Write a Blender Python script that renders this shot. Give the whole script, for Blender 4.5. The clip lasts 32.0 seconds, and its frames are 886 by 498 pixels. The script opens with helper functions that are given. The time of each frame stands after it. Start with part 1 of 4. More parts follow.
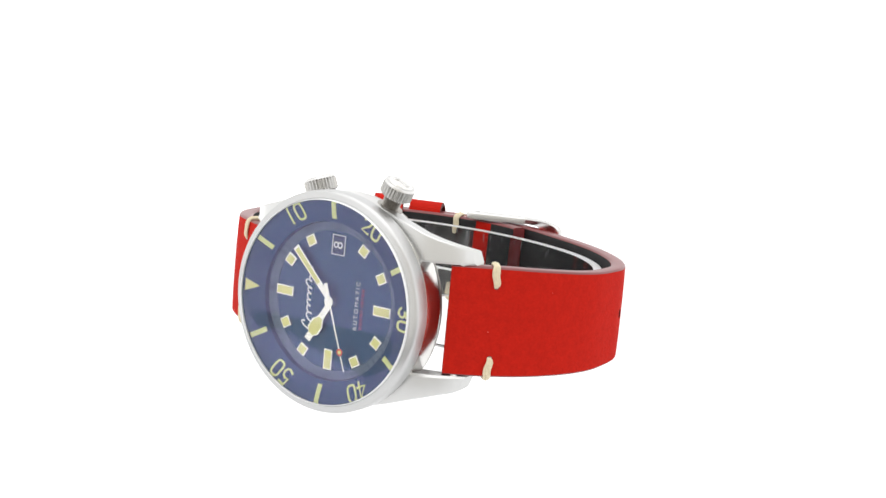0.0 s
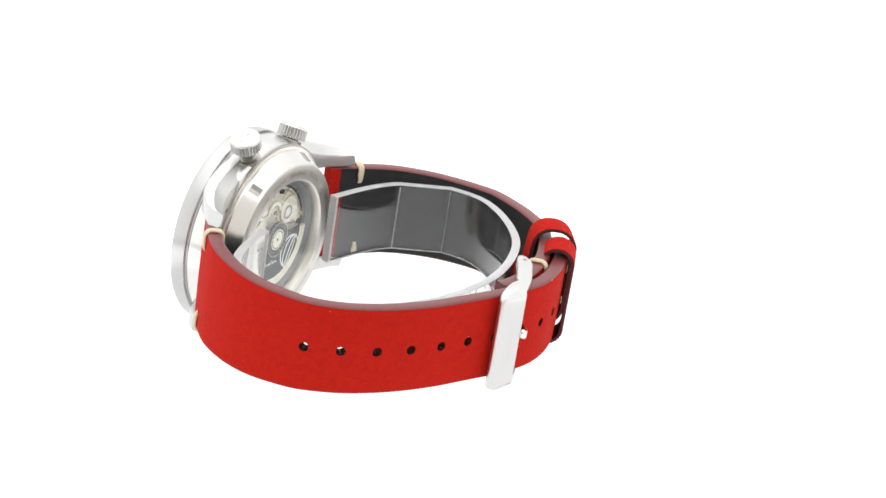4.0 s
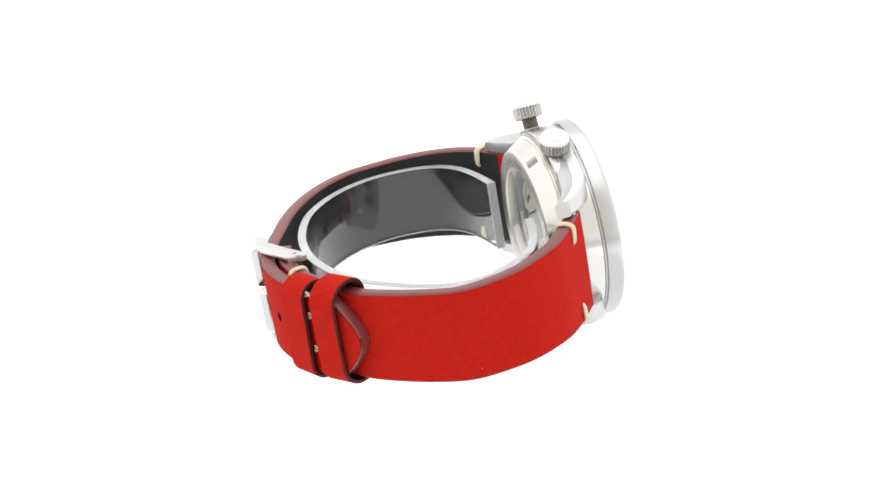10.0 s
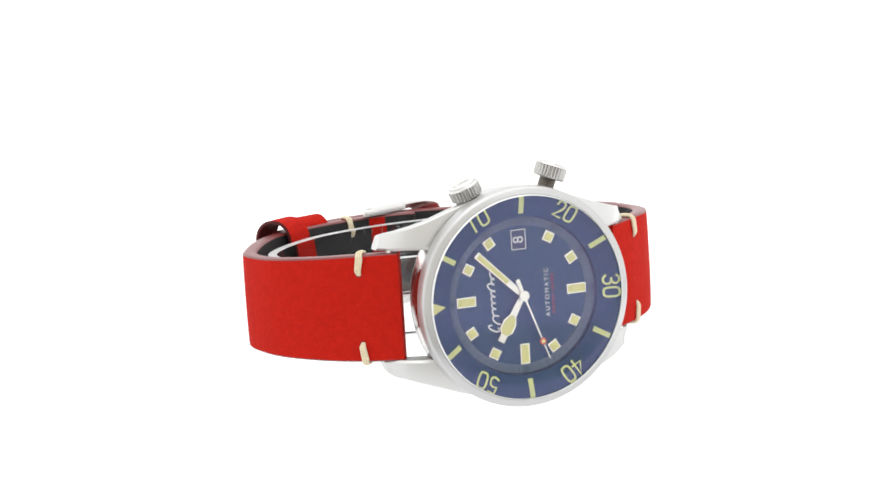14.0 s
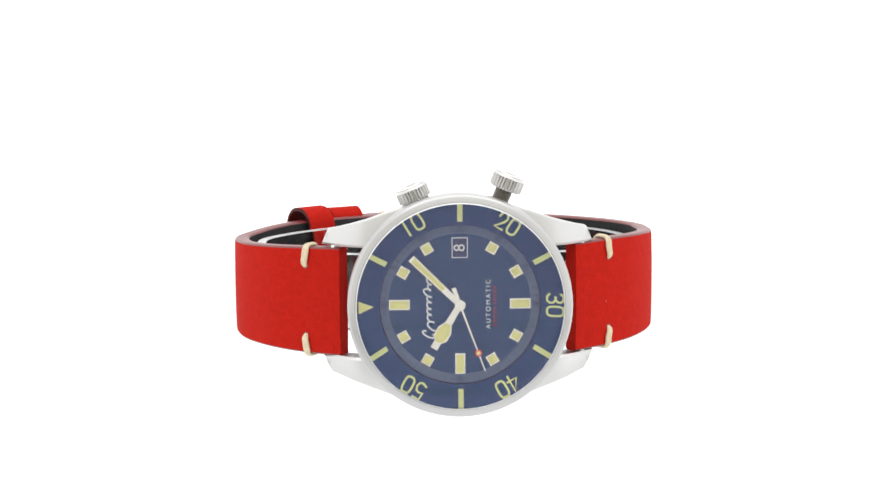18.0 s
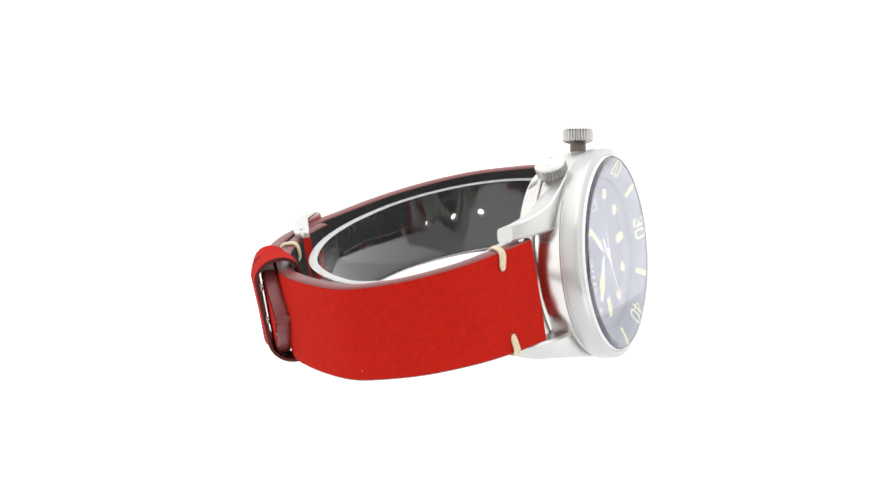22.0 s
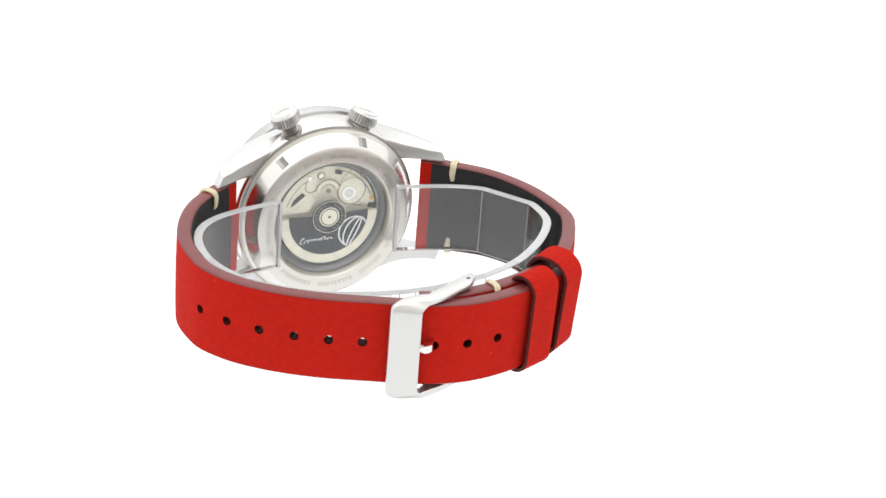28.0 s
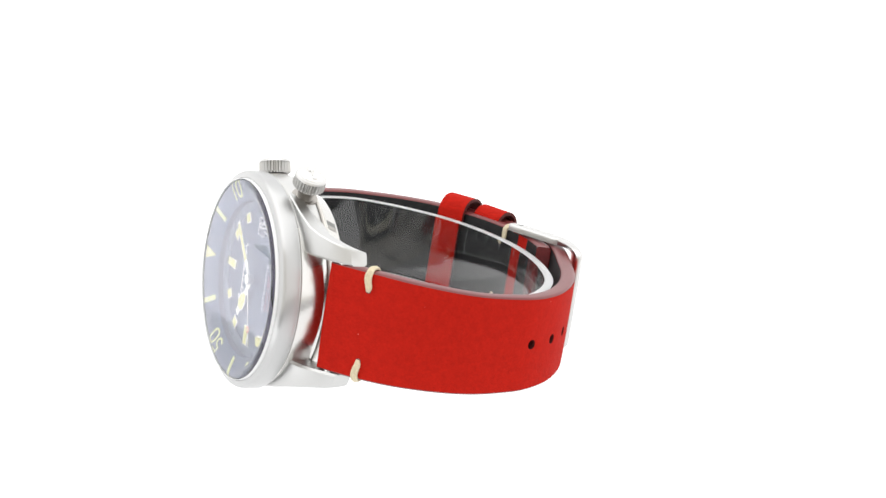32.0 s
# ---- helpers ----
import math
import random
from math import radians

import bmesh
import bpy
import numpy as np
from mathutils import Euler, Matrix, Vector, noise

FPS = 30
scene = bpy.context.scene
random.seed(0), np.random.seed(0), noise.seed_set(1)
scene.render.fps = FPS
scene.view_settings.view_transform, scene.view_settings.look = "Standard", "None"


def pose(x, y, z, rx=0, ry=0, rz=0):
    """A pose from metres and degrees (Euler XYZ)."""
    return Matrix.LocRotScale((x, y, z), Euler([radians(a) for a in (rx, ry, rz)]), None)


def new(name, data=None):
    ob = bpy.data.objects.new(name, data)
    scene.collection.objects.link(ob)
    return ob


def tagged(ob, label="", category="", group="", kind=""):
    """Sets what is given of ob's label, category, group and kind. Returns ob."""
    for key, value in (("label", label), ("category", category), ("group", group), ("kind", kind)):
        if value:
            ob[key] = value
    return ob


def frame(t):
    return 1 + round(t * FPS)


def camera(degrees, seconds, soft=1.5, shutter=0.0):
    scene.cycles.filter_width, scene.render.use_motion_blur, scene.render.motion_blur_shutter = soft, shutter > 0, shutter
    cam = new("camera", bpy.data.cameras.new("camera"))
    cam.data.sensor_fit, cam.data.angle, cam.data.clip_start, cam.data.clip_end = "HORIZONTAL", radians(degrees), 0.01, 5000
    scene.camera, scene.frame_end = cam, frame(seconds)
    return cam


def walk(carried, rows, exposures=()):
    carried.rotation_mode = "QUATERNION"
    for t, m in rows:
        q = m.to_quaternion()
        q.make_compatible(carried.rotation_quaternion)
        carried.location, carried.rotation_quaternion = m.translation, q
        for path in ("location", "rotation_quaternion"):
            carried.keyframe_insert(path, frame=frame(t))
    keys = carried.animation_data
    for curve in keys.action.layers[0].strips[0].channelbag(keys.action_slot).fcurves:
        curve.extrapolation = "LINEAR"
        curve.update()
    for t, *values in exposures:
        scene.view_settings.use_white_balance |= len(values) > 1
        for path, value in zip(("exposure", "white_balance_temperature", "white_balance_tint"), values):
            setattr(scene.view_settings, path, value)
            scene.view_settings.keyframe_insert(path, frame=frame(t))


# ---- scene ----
# A wristwatch lies on its side round a clear cuff and turns on a lit table inside an added white light tent.
# All lengths below are in millimetres in the watch's own space (x to six o'clock, y from dial to case back,
# z to three o'clock); BASE puts them on the table.

FLOOR = 22.1                       # height of the dial's centre over the table top
cam = camera(23.12, 32.0, soft=1.5)
walk(cam, [(0.0, pose(0, -0.41813, 0.001 * (136.21 + FLOOR), 90 - 18.204, -0.04, -0.792)),
           (32.0, pose(0, -0.41813, 0.001 * (136.21 + FLOOR), 90 - 18.204, -0.04, -0.792))])

# turn of the table, in degrees, time by time
TURN = [(0.0, 324.8), (0.5, 316.2), (1.0, 306.5), (1.5, 296.5), (2.0, 285.7), (2.5, 274.6), (3.0, 262.9), (3.5, 251.6),
        (4.5, 228.9), (5.5, 205.7), (6.0, 194.0), (6.5, 182.6), (7.0, 171.0), (7.5, 160.0), (8.0, 149.2), (8.5, 138.1),
        (9.0, 126.8), (9.5, 115.6), (10.0, 104.3), (10.5, 92.9), (11.0, 81.4), (11.5, 69.9), (12.0, 58.4), (12.5, 47.5),
        (13.0, 37.2), (13.5, 28.4), (14.0, 20.8), (14.5, 13.9), (15.0, 7.6), (15.5, 2.3), (16.2, -2.9), (16.8, -4.4),
        (17.5, -2.7), (18.0, 1.4), (18.5, 6.5), (19.0, 12.5), (19.5, 19.2), (20.0, 26.9), (20.5, 35.6), (21.0, 45.5),
        (21.5, 56.3), (22.0, 67.7), (22.5, 79.4), (23.0, 90.9), (23.5, 102.1), (24.0, 113.3), (24.5, 124.5),
        (25.0, 135.6), (25.5, 146.8), (26.5, 168.9), (27.5, 191.6), (28.0, 203.1), (28.5, 214.7), (29.0, 226.3),
        (29.5, 237.8), (30.0, 249.4), (30.5, 260.9), (31.0, 272.4), (31.5, 283.6), (32.0, 294.3)]

BASE = (Matrix.Translation((0.0076132, -0.037269, 0.001 * FLOOR)) @ pose(0, 0, 0, -9.64, 0, 0)
        @ pose(0, 0, 0, 0, -0.107, 0) @ Matrix.Scale(0.001, 4))

# ---------------------------------------------------------------- light
# The table glows, and unseen glowing walls, roof and floor sheets are added round it as the light.
scene.view_settings.exposure = 0.0
world = bpy.data.worlds.new("room")
world.use_nodes = True
world.node_tree.nodes["Background"].inputs[0].default_value = (0.6, 0.6, 0.6, 1)
world.node_tree.nodes["Background"].inputs[1].default_value = 0.3
scene.world = world
TABLE_GLOW, DISC_GLOW, BACK_GLOW, SIDE_GLOW, ROOF_GLOW, FRONT_GLOW = 1.8, 1.25, 1.3, 1.4, 2.0, 1.0
APRON_GLOW = 1.5


# ---------------------------------------------------------------- materials
def material(name, color=(0.8, 0.8, 0.8), rough=0.5, metal=0.0, vary=0.0, scale=400.0, bump=0.0, bump_scale=2000.0,
             stretch=(1, 1, 1), rough_vary=0.0, flecks=None, **extra):
    """A principled surface with variation of tone, gloss and relief at two scales, in object space."""
    m = bpy.data.materials.new(name)
    m.use_nodes = True
    n, l = m.node_tree.nodes, m.node_tree.links
    p = n["Principled BSDF"]
    p.inputs["Roughness"].default_value, p.inputs["Metallic"].default_value = rough, metal
    p.inputs["Base Color"].default_value = (*color, 1)
    for key, value in extra.items():
        p.inputs[key.replace("_", " ")].default_value = value
    co = n.new("ShaderNodeTexCoord")
    mp = n.new("ShaderNodeMapping")
    mp.inputs["Scale"].default_value = stretch
    l.new(co.outputs["Object"], mp.inputs["Vector"])
    big = n.new("ShaderNodeTexNoise")
    big.inputs["Scale"].default_value, big.inputs["Detail"].default_value = scale, 5
    l.new(mp.outputs[0], big.inputs["Vector"])
    fine = n.new("ShaderNodeTexNoise")
    fine.inputs["Scale"].default_value, fine.inputs["Detail"].default_value = bump_scale, 4
    l.new(mp.outputs[0], fine.inputs["Vector"])
    if vary:
        both = n.new("ShaderNodeMath")
        both.operation = "ADD"
        l.new(big.outputs["Fac"], both.inputs[0])
        l.new(fine.outputs["Fac"], both.inputs[1])
        ramp = n.new("ShaderNodeMapRange")
        ramp.inputs["From Min"].default_value, ramp.inputs["From Max"].default_value = 0.7, 1.3
        ramp.inputs["To Min"].default_value, ramp.inputs["To Max"].default_value = 1 - vary, 1 + vary
        l.new(both.outputs[0], ramp.inputs["Value"])
        mix = n.new("ShaderNodeMix")
        mix.data_type, mix.blend_type = "RGBA", "MULTIPLY"
        mix.inputs["Factor"].default_value = 1
        mix.inputs["A"].default_value = (*color, 1)
        l.new(ramp.outputs[0], mix.inputs["B"])
        l.new(mix.outputs["Result"], p.inputs["Base Color"])
        if flecks:
            cell = n.new("ShaderNodeTexVoronoi")
            cell.inputs["Scale"].default_value = 260
            l.new(co.outputs["Object"], cell.inputs["Vector"])
            small = n.new("ShaderNodeMath")
            small.operation = "LESS_THAN"
            small.inputs[1].default_value = 0.035
            l.new(cell.outputs["Distance"], small.inputs[0])
            dust = n.new("ShaderNodeMix")
            dust.data_type = "RGBA"
            l.new(small.outputs[0], dust.inputs["Factor"])
            l.new(mix.outputs["Result"], dust.inputs["A"])
            dust.inputs["B"].default_value = (*flecks, 1)
            l.new(dust.outputs["Result"], p.inputs["Base Color"])
    if rough_vary:
        rr = n.new("ShaderNodeMapRange")
        rr.inputs["From Min"].default_value, rr.inputs["From Max"].default_value = 0.3, 0.7
        rr.inputs["To Min"].default_value, rr.inputs["To Max"].default_value = rough - rough_vary, rough + rough_vary
        l.new(big.outputs["Fac"], rr.inputs["Value"])
        l.new(rr.outputs[0], p.inputs["Roughness"])
    if bump:
        b = n.new("ShaderNodeBump")
        b.inputs["Strength"].default_value, b.inputs["Distance"].default_value = bump, 0.0001
        l.new(fine.outputs["Fac"], b.inputs["Height"])
        l.new(b.outputs[0], p.inputs["Normal"])
    return m


def brushed(m, amount=0.8):
    """Stretches a metal's gloss across fine grooves that run round the watch's axis."""
    n, l = m.node_tree.nodes, m.node_tree.links
    tangent = n.new("ShaderNodeTangent")
    tangent.direction_type, tangent.uv_map = "UV_MAP", "turning"
    p = n["Principled BSDF"]
    p.inputs["Anisotropic"].default_value, p.inputs["Anisotropic Rotation"].default_value = amount, 0.25
    l.new(tangent.outputs[0], p.inputs["Tangent"])
    return m


def glow(name, color, strength):
    m = bpy.data.materials.new(name)
    m.use_nodes = True
    n = m.node_tree.nodes
    e = n.new("ShaderNodeEmission")
    e.inputs[0].default_value, e.inputs[1].default_value = (*color, 1), strength
    m.node_tree.links.new(e.outputs[0], n["Material Output"].inputs[0])
    return m


def pane(name, ior):
    """Thin flat glass: clear, with a mirror gloss that grows towards grazing angles."""
    m = bpy.data.materials.new(name)
    m.use_nodes = True
    n, l = m.node_tree.nodes, m.node_tree.links
    clear, gloss, edge, mix = (n.new("ShaderNodeBsdfTransparent"), n.new("ShaderNodeBsdfGlossy"), n.new("ShaderNodeLayerWeight"),
                               n.new("ShaderNodeMixShader"))
    clear.inputs[0].default_value = (0.985, 0.99, 0.985, 1)
    gloss.inputs["Roughness"].default_value = 0.02
    steep, share = n.new("ShaderNodeMath"), n.new("ShaderNodeMath")
    steep.operation, steep.inputs[1].default_value = "POWER", 5.0
    share.operation, share.inputs[1].default_value, share.inputs[2].default_value = "MULTIPLY_ADD", 0.9, ((ior - 1) / (ior + 1)) ** 2
    l.new(edge.outputs["Facing"], steep.inputs[0])
    l.new(steep.outputs[0], share.inputs[0])
    l.new(share.outputs[0], mix.inputs[0])
    l.new(clear.outputs[0], mix.inputs[1])
    l.new(gloss.outputs[0], mix.inputs[2])
    l.new(mix.outputs[0], n["Material Output"].inputs[0])
    return m


MIRROR = material("mirror_polished_steel", (0.74, 0.73, 0.71), 0.2, 1.0, 0.01, 150, 0.0, 3000)
LUG = material("satin_lug_steel", (0.615, 0.616, 0.61), 0.36, 1.0, 0.012, 150, 0.0, 3000, (1, 1, 1), 0.02)
STEEL = material("brushed_steel", (0.66, 0.656, 0.645), 0.31, 1.0, 0.012, 150, 0.0, 3000, (1, 1, 1), 0.02)
POLISHED = material("polished_steel", (0.78, 0.77, 0.745), 0.14, 1.0, 0.01, 150, 0.0, 3000, rough_vary=0.02)
SATIN = brushed(material("satin_steel_ring", (0.555, 0.557, 0.556), 0.34, 1.0, 0.012, 150, 0.0, 3000, (1, 1, 1), 0.02))
BACK_STEEL = material("matt_blasted_steel", (0.70, 0.68, 0.635), 0.38, 0.95, 0.02, 300, 0.1, 3000, rough_vary=0.04)
BEVEL = material("polished_case_back_bevel", (0.70, 0.69, 0.665), 0.2, 1.0, 0.01, 150, rough_vary=0.02)
SLOT_SHADE = material("slot_shade_grey", (0.25, 0.25, 0.24), 0.5, 0.6, 0.08, 900)
GROOVE = material("turned_grey_steel", (0.42, 0.40, 0.375), 0.38, 1.0, 0.08, 900)
RED = material("red_nubuck_leather", (0.43, 0.0112, 0.0052), 0.9, 0.0, 0.10, 650, 1.0, 1900, flecks=(0.66, 0.13, 0.11), Specular_IOR_Level=0.12)
RED_LOOP = material("creased_red_nubuck", (0.43, 0.0112, 0.0052), 0.9, 0.0, 0.14, 420, 1.0, 1100, (1, 1, 4.5), flecks=(0.66, 0.13, 0.11),
                    Specular_IOR_Level=0.12)
EDGE = material("burgundy_edge_paint", (0.165, 0.028, 0.029), 0.36, 0.0, 0.12, 500, 0.15, 1500, Specular_IOR_Level=0.6)
LOOP_EDGE = material("dark_burgundy_loop_edge", (0.075, 0.011, 0.010), 0.6, 0.0, 0.15, 600, 0.2, 2000, Specular_IOR_Level=0.2)
LINING = material("black_lining_leather", (0.012, 0.012, 0.013), 0.55, 0.0, 0.2, 300, 0.12, 1200, Specular_IOR_Level=0.35)
THREAD = material("cream_waxed_thread", (0.66, 0.58, 0.41), 0.7, 0.0, 0.15, 1500, 0.6, 5000)
NAVY = material("navy_sunray_dial", (0.013, 0.056, 0.122), 0.32, 0.6, 0.04, 300, 0.0, 4000)
NAVY_RING = material("navy_inner_bezel", (0.010, 0.053, 0.126), 0.35, 0.4, 0.05, 300, Specular_IOR_Level=0.2)
CHAPTER = material("slate_blue_minute_track", (0.12, 0.18, 0.26), 0.5, 0.1, 0.08, 900)
MARK = material("dark_blue_print", (0.010, 0.02, 0.055), 0.6)
LUME = material("pale_yellow_lume", (0.95, 0.92, 0.36), 0.6, 0.0, 0.05, 1500)
LUME_GREEN = material("pale_green_lume", (0.86, 0.91, 0.38), 0.6, 0.0, 0.05, 1500)
SILVER = material("silver_hand", (0.80, 0.79, 0.76), 0.25, 0.9, 0.03, 900)
GASKET_GREY = material("grey_print", (0.42, 0.43, 0.45), 0.6)
WHITE_INK = material("white_print", (0.92, 0.93, 0.95), 0.6)
RED_INK = material("red_print", (0.24, 0.03, 0.06), 0.6)
ORANGE = material("orange_red_lacquer", (0.85, 0.09, 0.03), 0.4)
DATE = material("navy_date_disc", (0.02, 0.04, 0.10), 0.5, 0.0, 0.05, 900)
BRASS = material("champagne_movement_plate", (0.95, 0.91, 0.78), 0.42, 0.05, 0.08, 600, 0.1, 4000)
BRASS_DARK = material("aged_brass", (0.30, 0.27, 0.21), 0.4, 0.5, 0.15, 900)
GOLD = material("gilt_screw", (0.75, 0.50, 0.12), 0.35, 0.6)
ROTOR = material("slate_grey_rotor", (0.045, 0.05, 0.062), 0.45, 0.3, 0.08, 900)
HOLDER = material("blue_grey_holder_ring", (0.26, 0.27, 0.285), 0.4, 0.6, 0.06, 700)
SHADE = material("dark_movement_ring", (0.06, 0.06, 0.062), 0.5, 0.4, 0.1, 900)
MATT_WHITE = material("matt_white", (0.86, 0.87, 0.88), 0.5, vary=0.03, scale=600)
GLASS = material("sapphire_glass", (1, 1, 1), 0.0, Transmission_Weight=1.0, IOR=1.55, Specular_Tint=(0.42, 0.34, 0.85, 1.0), Coat_Weight=0.35, Coat_Roughness=0.22, Coat_IOR=1.5)
WINDOW = pane("mineral_glass", 1.6)
ACRYLIC = material("clear_acrylic", (0.985, 0.99, 0.99), 0.03, Transmission_Weight=1.0, IOR=1.5)
SAWN_END = material("sawn_acrylic_end", (0.94, 0.945, 0.95), 0.4, vary=0.04, scale=300, Transmission_Weight=0.65, IOR=1.3)
FROSTED = material("sawn_acrylic_edge", (0.95, 0.955, 0.96), 0.3, vary=0.03, scale=300, Transmission_Weight=0.75, IOR=1.3)
SCRATCH = material("white_scale_print", (0.15, 0.153, 0.157), 0.6)
TABLE = glow("lit_table_top", (1.0, 1.0, 1.0), TABLE_GLOW)
REFLECTION_STRIP = material("grey_reflection_strip", (0.3, 0.3, 0.305), 0.8, vary=0.1, scale=30)
DISC = glow("added_disc_glow", (1.0, 1.0, 1.0), DISC_GLOW)
BACK = glow("added_back_glow", (1.0, 1.0, 1.0), BACK_GLOW)
SIDE = glow("added_side_glow", (1.0, 0.995, 0.985), SIDE_GLOW)
ROOF = glow("added_roof_glow", (1.0, 0.995, 0.985), ROOF_GLOW)
APRON = glow("added_apron_glow", (1.0, 0.995, 0.985), APRON_GLOW)
FRONT = glow("added_front_glow", (1.0, 0.97, 0.91), FRONT_GLOW)


# ---------------------------------------------------------------- mesh helpers
def finish(bm, name, mat, sharp=35):
    bmesh.ops.remove_doubles(bm, verts=bm.verts, dist=1e-5)
    bmesh.ops.recalc_face_normals(bm, faces=bm.faces)
    me = bpy.data.meshes.new(name)
    bm.to_mesh(me)
    bm.free()
    me.materials.append(mat)
    for f in me.polygons:
        f.use_smooth = True
    me.set_sharp_from_angle(angle=radians(sharp))
    return me


def part(name, bm, mat, parent, label="", sharp=35):
    """One mesh object under a thing or a part, built in millimetres of the watch's space."""
    bm.transform(BASE)
    ob = new(name, finish(bm, name, mat, sharp))
    ob.parent = parent
    return tagged(ob, label)


def skin(bm, rings, close_ring=True, close_path=False, caps=True):
    """Faces between successive rings of points."""
    vs = [[bm.verts.new(p) for p in r] for r in rings]
    pairs = list(zip(vs, vs[1:])) + ([(vs[-1], vs[0])] if close_path else [])
    for a, b in pairs:
        k = len(a)
        for i in range(k if close_ring else k - 1):
            j = (i + 1) % k
            bm.faces.new((a[i], a[j], b[j], b[i]))
    if caps and close_ring and not close_path:
        bm.faces.new(vs[0])
        bm.faces.new(list(reversed(vs[-1])))
    return bm


def lathe(profile, n=96, closed=True):
    """Revolve (radius, y) round the watch's axis."""
    bm = bmesh.new()
    rings = []
    for i in range(n):
        a = 2 * math.pi * i / n
        rings.append([(r * math.cos(a), y, r * math.sin(a)) for r, y in profile])
    return skin(bm, rings, close_ring=closed, close_path=True, caps=False)


def turning_map(ob):
    """A map whose first axis runs round the watch's axis, for brushed metal."""
    inv = BASE.inverted()
    layer = ob.data.uv_layers.new(name="turning")
    for f in ob.data.polygons:
        c = inv @ f.center
        mid_angle = math.atan2(c.z, c.x)
        for k in f.loop_indices:
            p = inv @ ob.data.vertices[ob.data.loops[k].vertex_index].co
            a = math.atan2(p.z, p.x) - mid_angle
            a = mid_angle + (a + math.pi) % (2 * math.pi) - math.pi
            layer.data[k].uv = (a / (2 * math.pi), 0.05 * math.hypot(p.x, p.z) + 0.04 * p.y)
    return ob


def disc(r, y, thick, n=64, cx=0.0, cz=0.0):
    bm = bmesh.new()
    rings = [[(cx + r * math.cos(2 * math.pi * i / n), yy, cz + r * math.sin(2 * math.pi * i / n)) for i in range(n)]
             for yy in (y, y - thick)]
    return skin(bm, rings)


def prism(outline, y, thick, bevel=0.0):
    """A flat plate with an outline in (x, z), from y towards the dial's front by thick."""
    bm = bmesh.new()
    skin(bm, [[(x, y, z) for x, z in outline], [(x, y - thick, z) for x, z in outline]])
    if bevel:
        bmesh.ops.recalc_face_normals(bm, faces=bm.faces)
        bmesh.ops.bevel(bm, geom=list(bm.edges), offset=bevel, segments=1, affect="EDGES", clamp_overlap=True)
    return bm


def turned(points, deg, cx=0.0, cz=0.0, flip=1):
    """Points (along, across) with 'along' pointing to the clock angle deg (0 at twelve, 90 at three)."""
    a = radians(deg)
    er, et = (-math.cos(a), math.sin(a)), (math.sin(a), math.cos(a))
    return [(cx + u * er[0] + v * et[0], cz + u * er[1] + v * et[1]) for u, v in points]


def tube(points, radius, n=8, squash=1.0):
    """A round bar along a line of points, with rounded ends."""
    bm = bmesh.new()
    pts = [Vector(p) for p in points]
    rings = []
    up = Vector((0, 0, 1))
    for i, p in enumerate(pts):
        d = (pts[min(i + 1, len(pts) - 1)] - pts[max(i - 1, 0)]).normalized()
        if abs(d.dot(up)) > 0.95:
            up = Vector((1, 0, 0))
        a = d.cross(up).normalized()
        b = a.cross(d).normalized()
        up = b
        rings.append([p + radius * (math.cos(2 * math.pi * k / n) * a + squash * math.sin(2 * math.pi * k / n) * b) for k in range(n)])
    return skin(bm, rings)


def ribbon(lines, width, place, thick=0.05):
    """Flat strokes: lines of (u, v) drawn with the given width; place(u, v, h) gives the point at height h."""
    bm = bmesh.new()
    for line in lines:
        pts = [Vector(p) for p in line]
        rings = []
        for i, p in enumerate(pts):
            d = (pts[min(i + 1, len(pts) - 1)] - pts[max(i - 1, 0)])
            d = d.normalized() if d.length else Vector((1, 0))
            o = Vector((-d.y, d.x)) * width / 2
            e = d * (width * 0.45 if i == len(pts) - 1 else -width * 0.45 if i == 0 else 0)
            a, b = p + o + e, p - o + e
            rings.append([place(a.x, a.y, 0), place(b.x, b.y, 0), place(b.x, b.y, thick), place(a.x, a.y, thick)])
        skin(bm, rings)
    return bm


def spline(points, step=0.6):
    """A smooth line through points, sampled evenly (Catmull-Rom)."""
    p = [np.array(q, float) for q in points]
    p = [2 * p[0] - p[1]] + p + [2 * p[-1] - p[-2]]
    out = []
    for a, b, c, d in zip(p, p[1:], p[2:], p[3:]):
        for t in np.linspace(0, 1, 24, endpoint=False):
            out.append(0.5 * (2 * b + (c - a) * t + (2 * a - 5 * b + 4 * c - d) * t ** 2 + (3 * b - a - 3 * c + d) * t ** 3))
    out.append(p[-2])
    out = np.array(out)
    s = np.concatenate([[0], np.cumsum(np.linalg.norm(np.diff(out, axis=0), axis=1))])
    k = max(2, int(round(s[-1] / step)))
    g = np.linspace(0, s[-1], k + 1)
    return np.stack([np.interp(g, s, out[:, i]) for i in range(out.shape[1])], 1)


